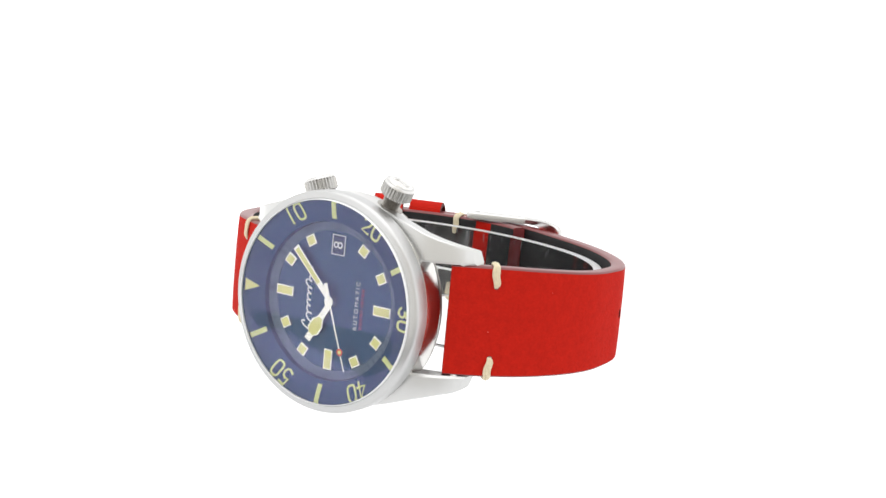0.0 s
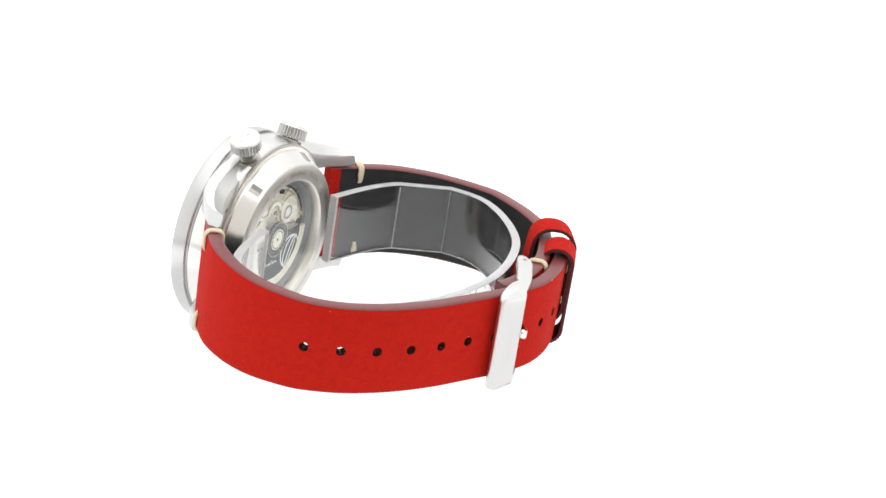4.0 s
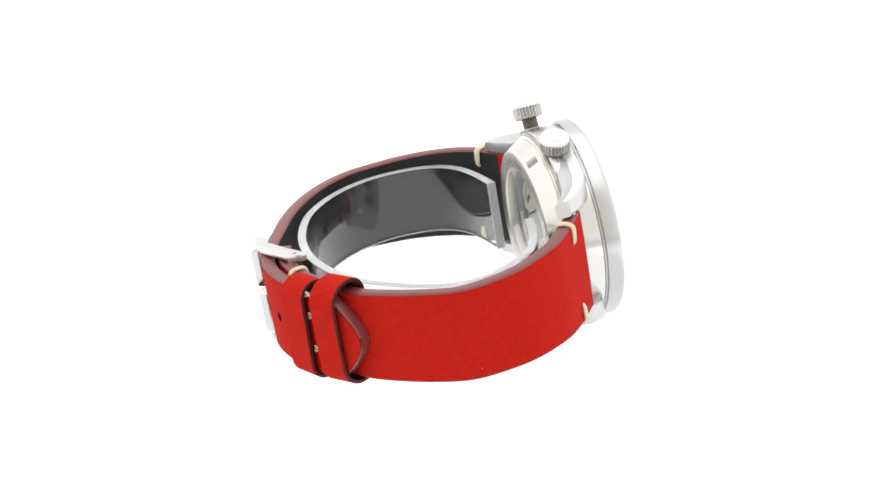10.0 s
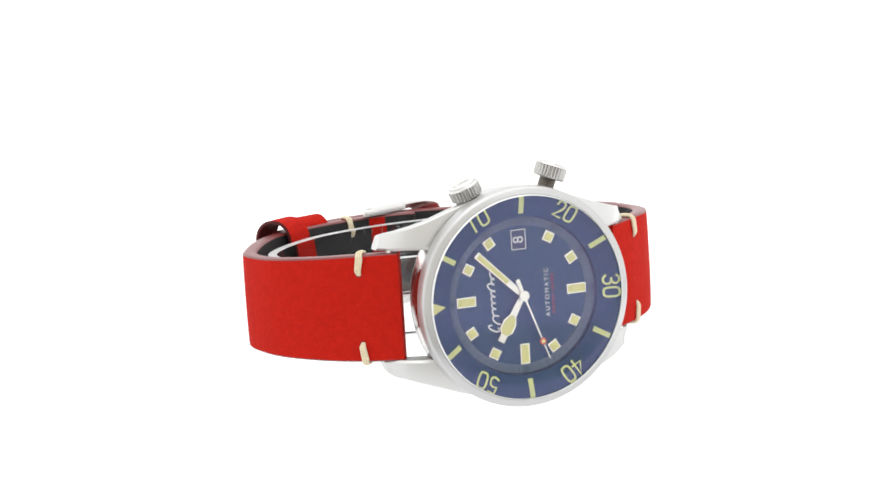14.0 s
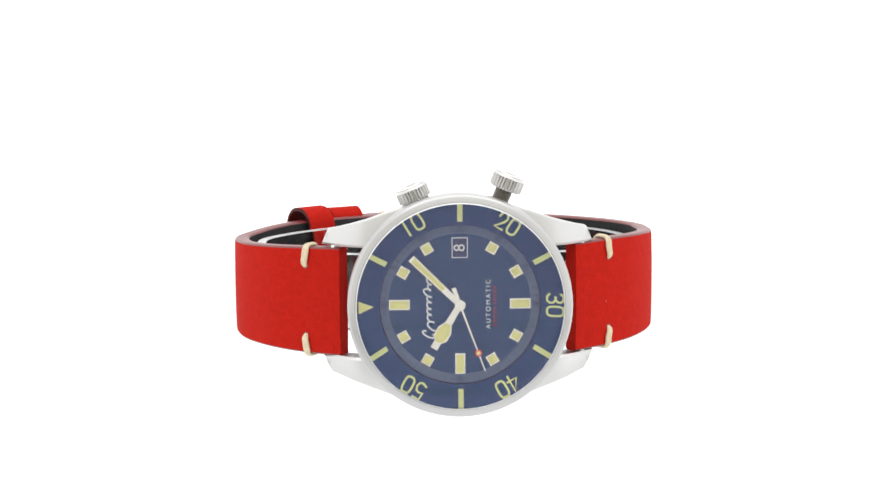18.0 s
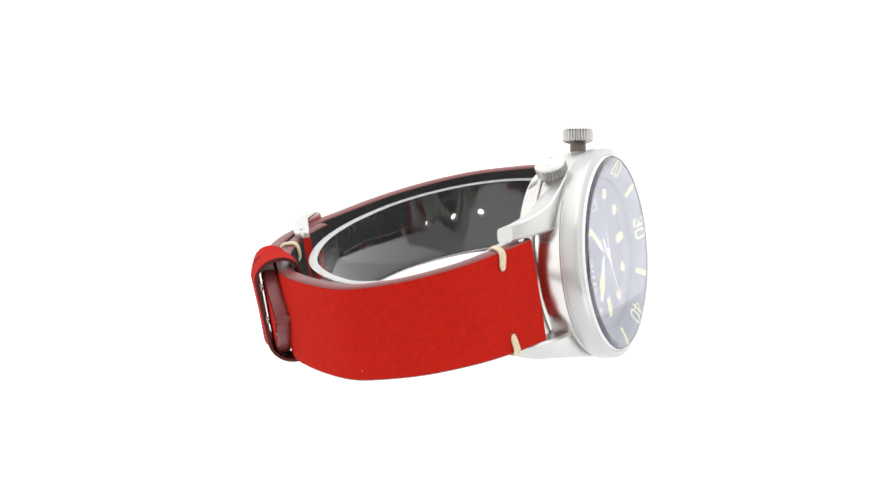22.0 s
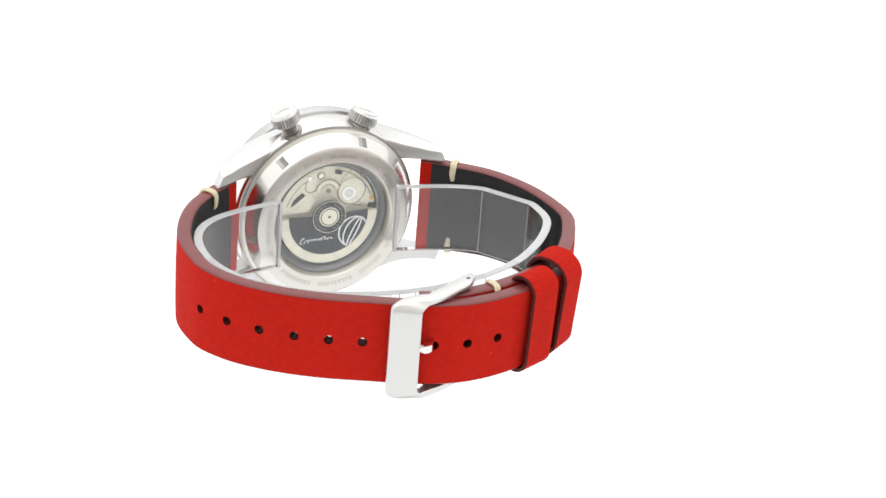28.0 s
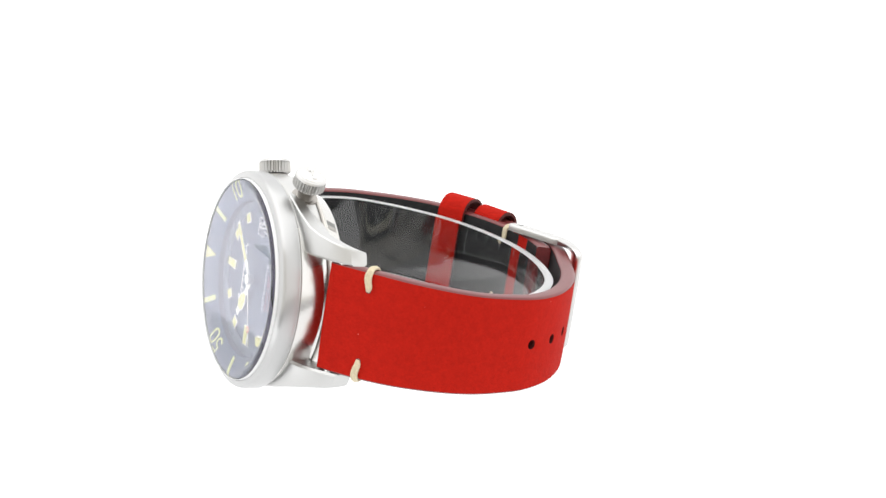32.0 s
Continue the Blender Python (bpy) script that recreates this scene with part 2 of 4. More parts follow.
class Path:
    """A line in the (x, y) plane by arc length, with its outward normal."""

    def __init__(self, points):
        self.p = spline(points, 0.25)
        self.s = np.concatenate([[0], np.cumsum(np.linalg.norm(np.diff(self.p, axis=0), axis=1))])
        self.length = self.s[-1]

    def at(self, s):
        x, y = np.interp(s, self.s, self.p[:, 0]), np.interp(s, self.s, self.p[:, 1])
        e = 0.6
        a = np.array([np.interp(max(s - e, 0), self.s, self.p[:, k]) for k in (0, 1)])
        b = np.array([np.interp(min(s + e, self.length), self.s, self.p[:, k]) for k in (0, 1)])
        t = (b - a) / np.linalg.norm(b - a)
        n = np.array((t[1], -t[0]))
        if n @ (np.array((x, y)) - np.array((0, 34))) < 0:
            n = -n
        return np.array((x, y)), t, n

    def near(self, x, y):
        return self.s[np.argmin((self.p[:, 0] - x) ** 2 + (self.p[:, 1] - y) ** 2)]

    def point(self, s, depth, z):
        q, t, n = self.at(s)
        q = q - depth * n
        return (q[0], q[1], z)


def letters(text, size, place, name, mat, parent, label="", spread=1.0):
    """Built-in font, laid flat by place(u, v, h)."""
    cu = bpy.data.curves.new(name, "FONT")
    cu.body, cu.size, cu.extrude, cu.align_x, cu.align_y, cu.space_character = text, size, 0.02, "CENTER", "CENTER", spread
    ob = bpy.data.objects.new(name, cu)
    scene.collection.objects.link(ob)
    me = bpy.data.meshes.new_from_object(ob.evaluated_get(bpy.context.evaluated_depsgraph_get()))
    bpy.data.objects.remove(ob)
    bm = bmesh.new()
    bm.from_mesh(me)
    bpy.data.meshes.remove(me)
    for v in bm.verts:
        v.co = place(v.co.x, v.co.y, v.co.z + 0.02)
    return part(name, bm, mat, parent, label)


# ---------------------------------------------------------------- the light tent, added out of view as the light
def slab(name, lo, hi, mat, label, category):
    bm = bmesh.new()
    bmesh.ops.create_cube(bm, size=1.0)
    for v in bm.verts:
        v.co = [lo[i] + (v.co[i] + 0.5) * (hi[i] - lo[i]) for i in range(3)]
    me = bpy.data.meshes.new(name)
    bm.to_mesh(me)
    bm.free()
    me.materials.append(mat)
    return tagged(new(name, me), label, category, kind="structure")


def light_tent():
    w, f, b, h = 0.62, -0.80, 0.75, 0.95
    e, e1, f0, f1 = 0.178, 0.25, -0.083, -0.15
    slab("floor", (-e, f0, -0.02), (e, b, -0.0015), TABLE, "white acrylic table top lit from below", "table top")
    # Added disc glowing less than the table, to hold down reflections in the steel.
    bm = bmesh.new()
    bmesh.ops.create_cone(bm, cap_ends=True, segments=128, radius1=0.082, radius2=0.082, depth=0.004, matrix=Matrix.Translation((0, 0, -0.002)))
    me = bpy.data.meshes.new("dim_glow_disc")
    bm.to_mesh(me)
    bm.free()
    me.materials.append(DISC)
    tagged(new("dim_glow_disc", me), "added glowing disc, dimmer than the table, for greyer steel reflections", "turntable", kind="structure")
    # Grey strips out of view, added so crystal and bezel reflect dark patches.
    for name, x0, x1 in (("floor_border_left", -e1, -e), ("floor_border_right", e, e1)):
        slab(name, (x0, f1, -0.02), (x1, 0.10, -0.003), REFLECTION_STRIP, "unseen grey strip added for dark reflections in the crystal", "table rim")
        slab(name + "_back", (x0, 0.10, -0.02), (x1, b, -0.003), TABLE, "unseen glowing table stretch added for bright crystal reflections", "table top")
    slab("floor_border_front", (-e, f1, -0.02), (e, f0, -0.003), REFLECTION_STRIP, "unseen grey front strip added for dark reflections in the bezel", "table rim")
    # Glowing sheets out of view, added as bright reflections for crystal and dial.
    slab("floor_left", (-w, f, -0.02), (-e1, b, -0.002), APRON, "unseen glowing floor sheet added beside the table for reflections", "light tent")
    slab("floor_right", (e1, f, -0.02), (w, b, -0.002), APRON, "unseen glowing floor sheet added beside the table for reflections", "light tent")
    slab("floor_front", (-e1, f, -0.02), (e1, f1, -0.002), FRONT, "unseen glowing floor sheet added before the table for reflections", "light tent")
    # Unseen glowing panels, added to light the watch and whiten the steel.
    slab("wall_back", (-w, b, -0.04), (w, b + 0.02, h), BACK, "plain white glowing back panel added out of view", "backdrop")
    for name, x0, x1 in (("wall_left", -w - 0.02, -w), ("wall_right", w, w + 0.02)):
        slab(name, (x0, f, -0.04), (x1, b, h), SIDE, "unseen glowing side panel added to light the watch", "light tent")
    slab("ceiling", (-w, f, h), (w, b, h + 0.02), ROOF, "unseen glowing roof panel added to light the watch", "light tent")
    slab("wall_front", (-w, f - 0.02, 0.0), (w, f, h), FRONT, "unseen glowing front panel added behind the camera", "light tent")


# ---------------------------------------------------------------- the watch
def empty(name, label, category):
    return tagged(new(name), label, category)


def loft_lug(sx, sz):
    """One curved lug of the case, for the corner (sx, sz)."""
    rows = [(7.0, 1.35, 6.4, 19.3), (13.0, 1.4, 6.5, 17.4), (17.5, 1.9, 7.1, 15.75), (20.0, 2.9, 8.1, 14.95),
            (22.3, 4.7, 9.5, 14.2), (24.0, 6.4, 10.45, 13.75), (25.7, 8.0, 11.1, 13.4)]
    bm = bmesh.new()
    rings = []
    for x, yf, yb, zo in rows:
        zi, c = 10.5, 0.45
        zb = zo - float(np.interp(x, [7, 17.5, 21, 25.7], [1.8, 1.7, 1.2, 0.3]))
        sec = [(yf, zi + c), (yf, zo - 0.5), (yf + 0.12, zo - 0.15), (yf + 0.4, zo), (yf + 0.5 * (yb - yf), zo - 0.1), (yb - 0.5, zb - 0.05), (yb - 0.12, zb - 0.2), (yb, zb - 0.55), (yb, zi + c),
               (yb - c, zi), (yf + c, zi)]
        rings.append([(sx * (x - (0.42 * (z - 10.5) if x > 25 else 0.0)), y, sz * z) for y, z in sec])
    skin(bm, rings)
    return bm


def crown(name, deg, r0, r1, stem, parent, label):
    """A fluted screw crown on a radial stem."""
    a = radians(deg)
    er, et = Vector((-math.cos(a), 0, math.sin(a))), Vector((math.sin(a), 0, math.cos(a)))
    up, c = Vector((0, 1, 0)), Vector((0, 4.6, 0))
    n = 168
    prof = [(0.0, 0.86), (0.1, 1.0), (0.8, 1.0), (0.82, 0.99), (0.9, 0.97), (0.97, 0.92), (1.0, 0.84)]
    bm = bmesh.new()
    rings = []
    for u, k in prof:
        ring = []
        for i in range(n):
            t = 2 * math.pi * i / n
            groove = (0.6, 0.6, 0.3, 0.0, 0.0, 0.3)[i % 6] if 0.05 < u < 0.81 else 0.0
            rad = 3.12 * k - groove
            ring.append(c + er * (r0 + u * (r1 - r0)) + rad * (math.cos(t) * et + math.sin(t) * up))
        rings.append(ring)
    skin(bm, rings)
    head = part(name, bm, STEEL, parent, label, 28)
    top = bmesh.new()
    rings = []
    for u, rad in [(r1 - 0.02, 2.4), (r1 + 0.14, 2.3), (r1 + 0.19, 1.9), (r1 + 0.21, 1.2), (r1 + 0.22, 0.3)]:
        rings.append([c + er * u + rad * (math.cos(2 * math.pi * i / 40) * et + math.sin(2 * math.pi * i / 40) * up) for i in range(40)])
    part("crown_cap", skin(top, rings), POLISHED, head, "polished domed crown cap")
    ringlet = bmesh.new()
    rings = [[c + er * (r1 + h) + rad * (math.cos(2 * math.pi * i / 40) * et + math.sin(2 * math.pi * i / 40) * up) for i in range(40)]
             for rad, h in ((2.35, 0.0), (2.35, 0.03), (2.68, 0.03), (2.68, 0.0))]
    part("cap_groove", skin(ringlet, rings, close_path=True, caps=False), STEEL, head)
    for v0, v1, w in ((-1.75, -0.75, 0.75), (0.85, 1.75, 0.6), (-0.75, 0.85, 0.22)):
        emb = bmesh.new()
        rings = []
        for v in (v0, 0.67 * v0 + 0.33 * v1, 0.33 * v0 + 0.67 * v1, v1):
            p, k = c + er * (r1 + 0.12) + v * et, 1.0 - 0.25 * abs(2 * (v - v0) / (v1 - v0) - 1) ** 3
            rings.append([p + w * k * up, p - w * k * up, p - 0.8 * w * k * up + 0.24 * er, p + 0.8 * w * k * up + 0.24 * er])
        part("raised_emblem", skin(emb, rings), STEEL, head)
    st = bmesh.new()
    rings = []
    steps = [(19.6, 2.5), (20.5, 2.5), (20.55, 1.75)]
    k = 0
    while 20.6 + 0.3 * k < r0:
        steps += [(20.6 + 0.3 * k, 1.75), (20.75 + 0.3 * k, 1.5)]
        k += 1
    steps += [(r0 + 0.02, 1.6)]
    for u, rad in steps:
        rings.append([c + er * u + rad * (math.cos(2 * math.pi * i / 32) * et + math.sin(2 * math.pi * i / 32) * up) for i in range(32)])
    part("crown_tube", skin(st, rings), GROOVE, head, "threaded steel crown tube", 25)
    return head


DIGITS = {
    "1": [[(0.0, 0.0), (0.0, 1.0)]],
    "0": [[(0.34 * math.copysign(abs(math.cos(t)) ** 0.6, math.cos(t)), 0.5 + 0.5 * math.copysign(abs(math.sin(t)) ** 0.6, math.sin(t)))
           for t in np.linspace(0, 2 * math.pi, 33)]],
    "2": [[(-0.3, 0.74), (-0.26, 0.9), (-0.12, 1.0), (0.12, 1.0), (0.28, 0.88), (0.3, 0.7), (0.2, 0.5), (-0.3, 0.0), (0.32, 0.0)]],
    "3": [[(-0.3, 0.86), (-0.14, 1.0), (0.14, 1.0), (0.29, 0.86), (0.29, 0.68), (0.12, 0.53), (-0.08, 0.52)],
          [(0.12, 0.52), (0.31, 0.38), (0.31, 0.16), (0.14, 0.0), (-0.14, 0.0), (-0.32, 0.15)]],
    "4": [[(0.18, 0.0), (0.18, 1.0), (-0.34, 0.3), (0.36, 0.3)]],
    "5": [[(0.28, 1.0), (-0.24, 1.0), (-0.28, 0.55), (0.0, 0.62), (0.24, 0.52), (0.31, 0.3), (0.22, 0.08), (0.0, 0.0), (-0.3, 0.1)]],
    "6": [[(0.2, 1.0), (-0.15, 0.7), (-0.3, 0.35), (-0.2, 0.06), (0.0, 0.0), (0.22, 0.08), (0.3, 0.3), (0.2, 0.52), (0.0, 0.58), (-0.26, 0.42)]],
}


def on_slope(deg, lift=0.0):
    """Places (across, radius) on the sloping inner bezel at a clock angle."""
    def place(u, v, h):
        a = radians(deg)
        er, et = Vector((-math.cos(a), 0, math.sin(a))), Vector((math.sin(a), 0, math.cos(a)))
        p = er * v + et * u
        r = math.hypot(p.x, p.z)
        y = -0.87 - (min(max(r, 15.0), 19.1) - 15.0) * 0.33
        return p + Vector((0, y - h - lift, 0))
    return place


def numeral_lines(text, width, height):
    out = []
    gap = 1.18 * width
    for k, ch in enumerate(text):
        for line in DIGITS[ch]:
            cx = (k - (len(text) - 1) / 2) * gap
            out.append([(cx + u * width * 1.25, v * height) for u, v in line])
    return out


def script_line(length, height, waves=8):
    """A slanted signature-like flourish, not letters."""
    rnd = random.Random(11)
    first = [(0.05 * length + height * (0.36 * math.cos(t) + 0.34 * math.sin(t)), height * (0.42 + 0.78 * math.sin(t))) for t in np.linspace(0.5, 5.4, 20)]
    run, x = [], 0.13 * length
    step = 0.84 * length / waves
    for i in range(waves):
        tall = 1.9 if i == waves - 3 else rnd.choice((0.85, 1.0, 1.1))
        wide = step * rnd.choice((0.85, 1.0, 1.12))
        dip = -0.45 if i == 0 else rnd.choice((0.0, 0.0, 0.12))
        for k in range(12):
            t = 2 * math.pi * k / 12
            v = height * (dip + (0.55 * tall - dip) * (1 - math.cos(t)) / 2)
            run.append((x + wide * k / 12 - 0.26 * wide * math.sin(t) + 0.42 * v, v))
        x += wide
    run.append((x + 0.3 * step, 0.25 * height))
    return [first, run]


def case_and_crystal(watch):
    case = part("case", lathe([(18.6, 1.1), (20.3, 1.1), (20.5, 1.3), (20.5, 5.4), (20.2, 6.2), (19.7, 6.7), (18.2, 6.8), (17.5, 4.0)], 160),
                STEEL, watch, "stainless steel middle case, polished between the lugs")
    case.data.materials.append(MIRROR)
    inv = BASE.inverted()
    for f in case.data.polygons:
        p = inv @ f.center
        f.material_index = int(abs(p.x) > abs(p.z))
    for sx in (-1, 1):
        for sz in (-1, 1):
            part("lug", loft_lug(sx, sz), LUG, watch, "curved bevelled steel lug", 25)
    bezel = part("bezel_ring", lathe([(19.52, -2.4), (19.53, -2.92), (19.6, -3.0), (20.45, -2.78), (20.7, -2.66), (20.88, -2.45), (20.98, -2.15), (21.02, -1.8), (21.02, 0.3),
                              (20.95, 0.56), (20.7, 0.66), (20.45, 0.68), (20.45, 1.09), (19.6, 1.09), (19.6, -2.3)], 192), SATIN, watch,
         "brushed steel bezel ring round the crystal", 24)
    turning_map(bezel)
    # gently domed top with a broad bevel; the white conical sleeve imitates the rim's bright reflection
    top = [(max(17.4 * k / 16, 0.001), -3.66 - 0.28 * (1 - (k / 16) ** 2)) for k in range(17)]
    bevel = [(17.5, -3.65), (18.0, -3.58), (18.6, -3.47), (19.05, -3.35), (19.2, -3.28), (19.26, -3.2), (19.27, -3.1), (19.27, -2.46)]
    inner = [(19.2, -2.42)] + [(max(19.1 * k / 16, 0.001), -2.44 - 0.25 * (1 - (k / 16) ** 2)) for k in range(16, -1, -1)]
    part("crystal_rim_glare", lathe([(19.29, -2.6), (19.29, -3.5), (19.33, -3.57), (19.37, -3.55), (19.46, -3.0), (19.5, -2.9), (19.5, -2.6)], 128), MATT_WHITE, watch,
         "white sleeve imitating the bright reflection in the crystal's rim", 25)
    crystal = part("crystal", lathe(top + bevel + inner, 128, closed=False), GLASS, watch, "clear domed watch crystal with a steep rim", 40)
    crystal.visible_shadow = False
    part("spring_bar", tube([(23.4, 7.4, -10.6), (23.4, 7.4, 10.6)], 0.8), POLISHED, watch)
    part("spring_bar", tube([(-23.4, 7.4, -10.6), (-23.4, 7.4, 10.6)], 0.8), POLISHED, watch)
    crown("crown", 90 + 22.5, 22.75, 25.6, True, watch, "fluted steel crown drawn out on its tube")
    crown("crown", 90 - 22.5, 20.75, 23.5, False, watch, "fluted steel crown screwed down")


DIAL_DEPTH = 0.75


def sunk(name, bm, mat, parent, label="", sharp=35):
    """A part of the dial or the hands, set down to the dial's depth under the crystal."""
    bm.transform(Matrix.Translation((0, DIAL_DEPTH, 0)))
    return part(name, bm, mat, parent, label, sharp)


def dial_and_hands(watch):
    sunk("dial", disc(13.5, 0.55, 0.5), NAVY, watch, "matt navy blue dial with a sunray sheen")
    ring = sunk("minute_track", lathe([(13.3, 0.5), (13.3, -0.12), (13.5, -0.3), (14.9, -0.62), (15.05, 0.5)], 128), CHAPTER, watch,
                "slate blue minute track")
    ticks = bmesh.new()
    for m in range(60):
        place = turned([(13.75, -0.055), (14.75, -0.055), (14.75, 0.055), (13.75, 0.055)], 6 * m)
        ys = (-0.39, -0.63, -0.63, -0.39)
        skin(ticks, [[(x, y, z) for (x, z), y in zip(place, ys)], [(x, y + 0.1, z) for (x, z), y in zip(place, ys)]])
    tagged(sunk("minute_marks", ticks, MARK, ring), kind="stuff")
    for text, deg in (("60", 0), ("15", 90), ("30", 180), ("45", 270), ("5", 30), ("10", 60), ("20", 120), ("25", 150)):
        lines = [[(u, v + 13.62) for u, v in ln] for ln in numeral_lines(text, 0.72, 1.15)]
        a = radians(deg)

        def on_track(u, v, h, a=a):
            p = Vector((-math.cos(a), 0, math.sin(a))) * v + Vector((math.sin(a), 0, math.cos(a))) * u
            return p + Vector((0, -0.3 - (v - 13.5) * 0.23 - h - 0.02, 0))
        sunk("track_numeral", ribbon(lines, 0.13, on_track, 0.03), MARK, ring)
    slope = part("inner_bezel", lathe([(15.06, 1.2), (15.06, -0.8), (15.3, -0.95), (19.49, -2.33), (19.49, 1.2)], 160), NAVY_RING, watch,
                 "navy rotating inner bezel under the crystal")
    for m in (5, 15, 25, 35, 45, 55):
        part("bezel_marker", ribbon([[(0, 16.25), (0, 17.1), (0, 18.0), (0, 18.6)]], 1.0, on_slope(6 * m), 0.09), LUME_GREEN, slope)
    tri = bmesh.new()
    place = on_slope(0)
    skin(tri, [[place(-1.2, 18.8, h), place(-0.6, 17.45, h), place(0, 16.1, h), place(0.6, 17.45, h), place(1.2, 18.8, h)] for h in (0, 0.1)])
    part("bezel_triangle", tri, LUME, slope, "pale yellow triangle marker")
    for m in (10, 20, 30, 40, 50):
        lines = [[(u, v + 16.15) for u, v in ln] for ln in numeral_lines(str(m), 2.05, 2.85)]
        part("bezel_numeral", ribbon(lines, 0.42, on_slope(6 * m), 0.09), LUME_GREEN, slope)
    # applied hour markers
    for h in range(12):
        if h == 3:
            continue
        deg, long = 30 * h, h in (0, 6, 9)
        r, a, b = (11.3, 2.0, 1.0) if long else (12.15, 1.05, 1.05)
        frame_ = prism(turned([(r - a, -b), (r + a, -b), (r + a, b), (r - a, b)], deg), 0.06, 0.42, 0.07)
        mark = sunk("hour_marker", frame_, SILVER, watch, "silver framed hour marker")
        k = 0.27
        sunk("lume_fill", prism(turned([(r - a + k, -b + k), (r + a - k, -b + k), (r + a - k, b - k), (r - a + k, b - k)], deg), -0.3, 0.14, 0.03),
             LUME, mark)
    # date window
    win = bmesh.new()
    x0, x1, z0, z1, t = -1.45, 1.55, 8.7, 12.55, 0.16
    for a, b, c, d in ((x0, x1, z0, z0 + t), (x0, x1, z1 - t, z1), (x0, x0 + t, z0 + t, z1 - t), (x1 - t, x1, z0 + t, z1 - t)):
        skin(win, [[(a, y, c), (b, y, c), (b, y, d), (a, y, d)] for y in (0.04, -0.03)])
    window = sunk("date_window", win, WHITE_INK, watch, "white framed date window")
    sunk("date_disc", prism([(x0 + t, z0 + t), (x1 - t, z0 + t), (x1 - t, z1 - t), (x0 + t, z1 - t)], 0.05, 0.012), DATE, window)
    letters("8", 3.0, lambda u, v, h: Vector((0.05 - v, 0.03 + DIAL_DEPTH - h, 10.6 + u)), "date_numeral", WHITE_INK, window)
    letters("AUTOMATIC", 1.25, lambda u, v, h: Vector((5.35 - v, 0.03 + DIAL_DEPTH - h, -0.1 + u)), "dial_word", WHITE_INK, watch,
            "small white dial lettering", 1.42)
    bars = bmesh.new()
    z = -4.3
    for k, wd in enumerate((0.5, 0.62, 0.5, 0.62, 0.4, 0, 0.3, 0.62, 0.3, 0.62, 0.55)):
        if wd:
            skin(bars, [[(6.2, y, z), (6.85, y, z), (6.85, y, z + wd), (6.2, y, z + wd)] for y in (0.04, 0.0)])
        z += wd + 0.26
    sunk("dial_print", bars, RED_INK, watch, "small dull red line of print")
    sunk("dial_emblem", ribbon(script_line(12.0, 1.4), 0.33, lambda u, v, h: Vector((-5.3 - v, 0.03 - h, -6.3 + u)), 0.04), WHITE_INK, watch,
         "white script-like flourish printed on the dial")
    # hands
    deg = math.degrees(math.atan2(8.99, 9.17))
    minute = sunk("minute_hand", prism(turned([(-0.6, -0.55), (3.0, -0.62), (12.7, -0.72), (12.7, 0.72), (3.0, 0.62), (-0.6, 0.55)], deg), -0.95, 0.14, 0.04),
                  SILVER, watch, "silver baton minute hand")
    sunk("lume_fill", prism(turned([(4.2, -0.42), (12.2, -0.5), (12.2, 0.5), (4.2, 0.42)], deg), -1.07, 0.08, 0.02), LUME, minute)
    deg = math.degrees(math.atan2(-8.31, 4.94))
    hour = sunk("hour_hand", prism(turned([(-0.5, -0.6), (4.2, -0.7), (5.6, -1.45), (7.4, -1.45), (8.2, -0.72), (9.7, -0.72), (9.7, 0.72), (8.2, 0.72),
                                           (7.4, 1.45), (5.6, 1.45), (4.2, 0.7), (-0.5, 0.6)], deg), -0.55, 0.14, 0.04), SILVER, watch,
                "silver hour hand with a broad lume lozenge")
    sunk("lume_fill", prism(turned([(4.3, -0.45), (5.7, -1.15), (7.3, -1.15), (8.2, -0.5), (8.2, 0.5), (7.3, 1.15), (5.7, 1.15), (4.3, 0.45)], deg),
                            -0.67, 0.08, 0.02), LUME, hour)
    deg = math.degrees(math.atan2(-12.61, -4.67))
    second = sunk("seconds_hand", prism(turned([(-3.5, -0.42), (-1.0, -0.36), (0, -0.2), (13.4, -0.1), (13.4, 0.1), (0, 0.2), (-1.0, 0.36), (-3.5, 0.42)], deg),
                                        -1.3, 0.1), SILVER, watch, "thin silver seconds hand")
    (cx, cz), = turned([(9.7, 0)], deg)
    sunk("tip_dot", disc(0.66, -1.38, 0.08, 24, cx, cz), ORANGE, second, "orange-red dot on the seconds hand")
    sunk("lume_dot", disc(0.38, -1.45, 0.05, 20, cx, cz), LUME, second)
    sunk("hand_boss", disc(1.0, -0.5, 1.1, 32), SILVER, watch, "round silver boss of the hands")


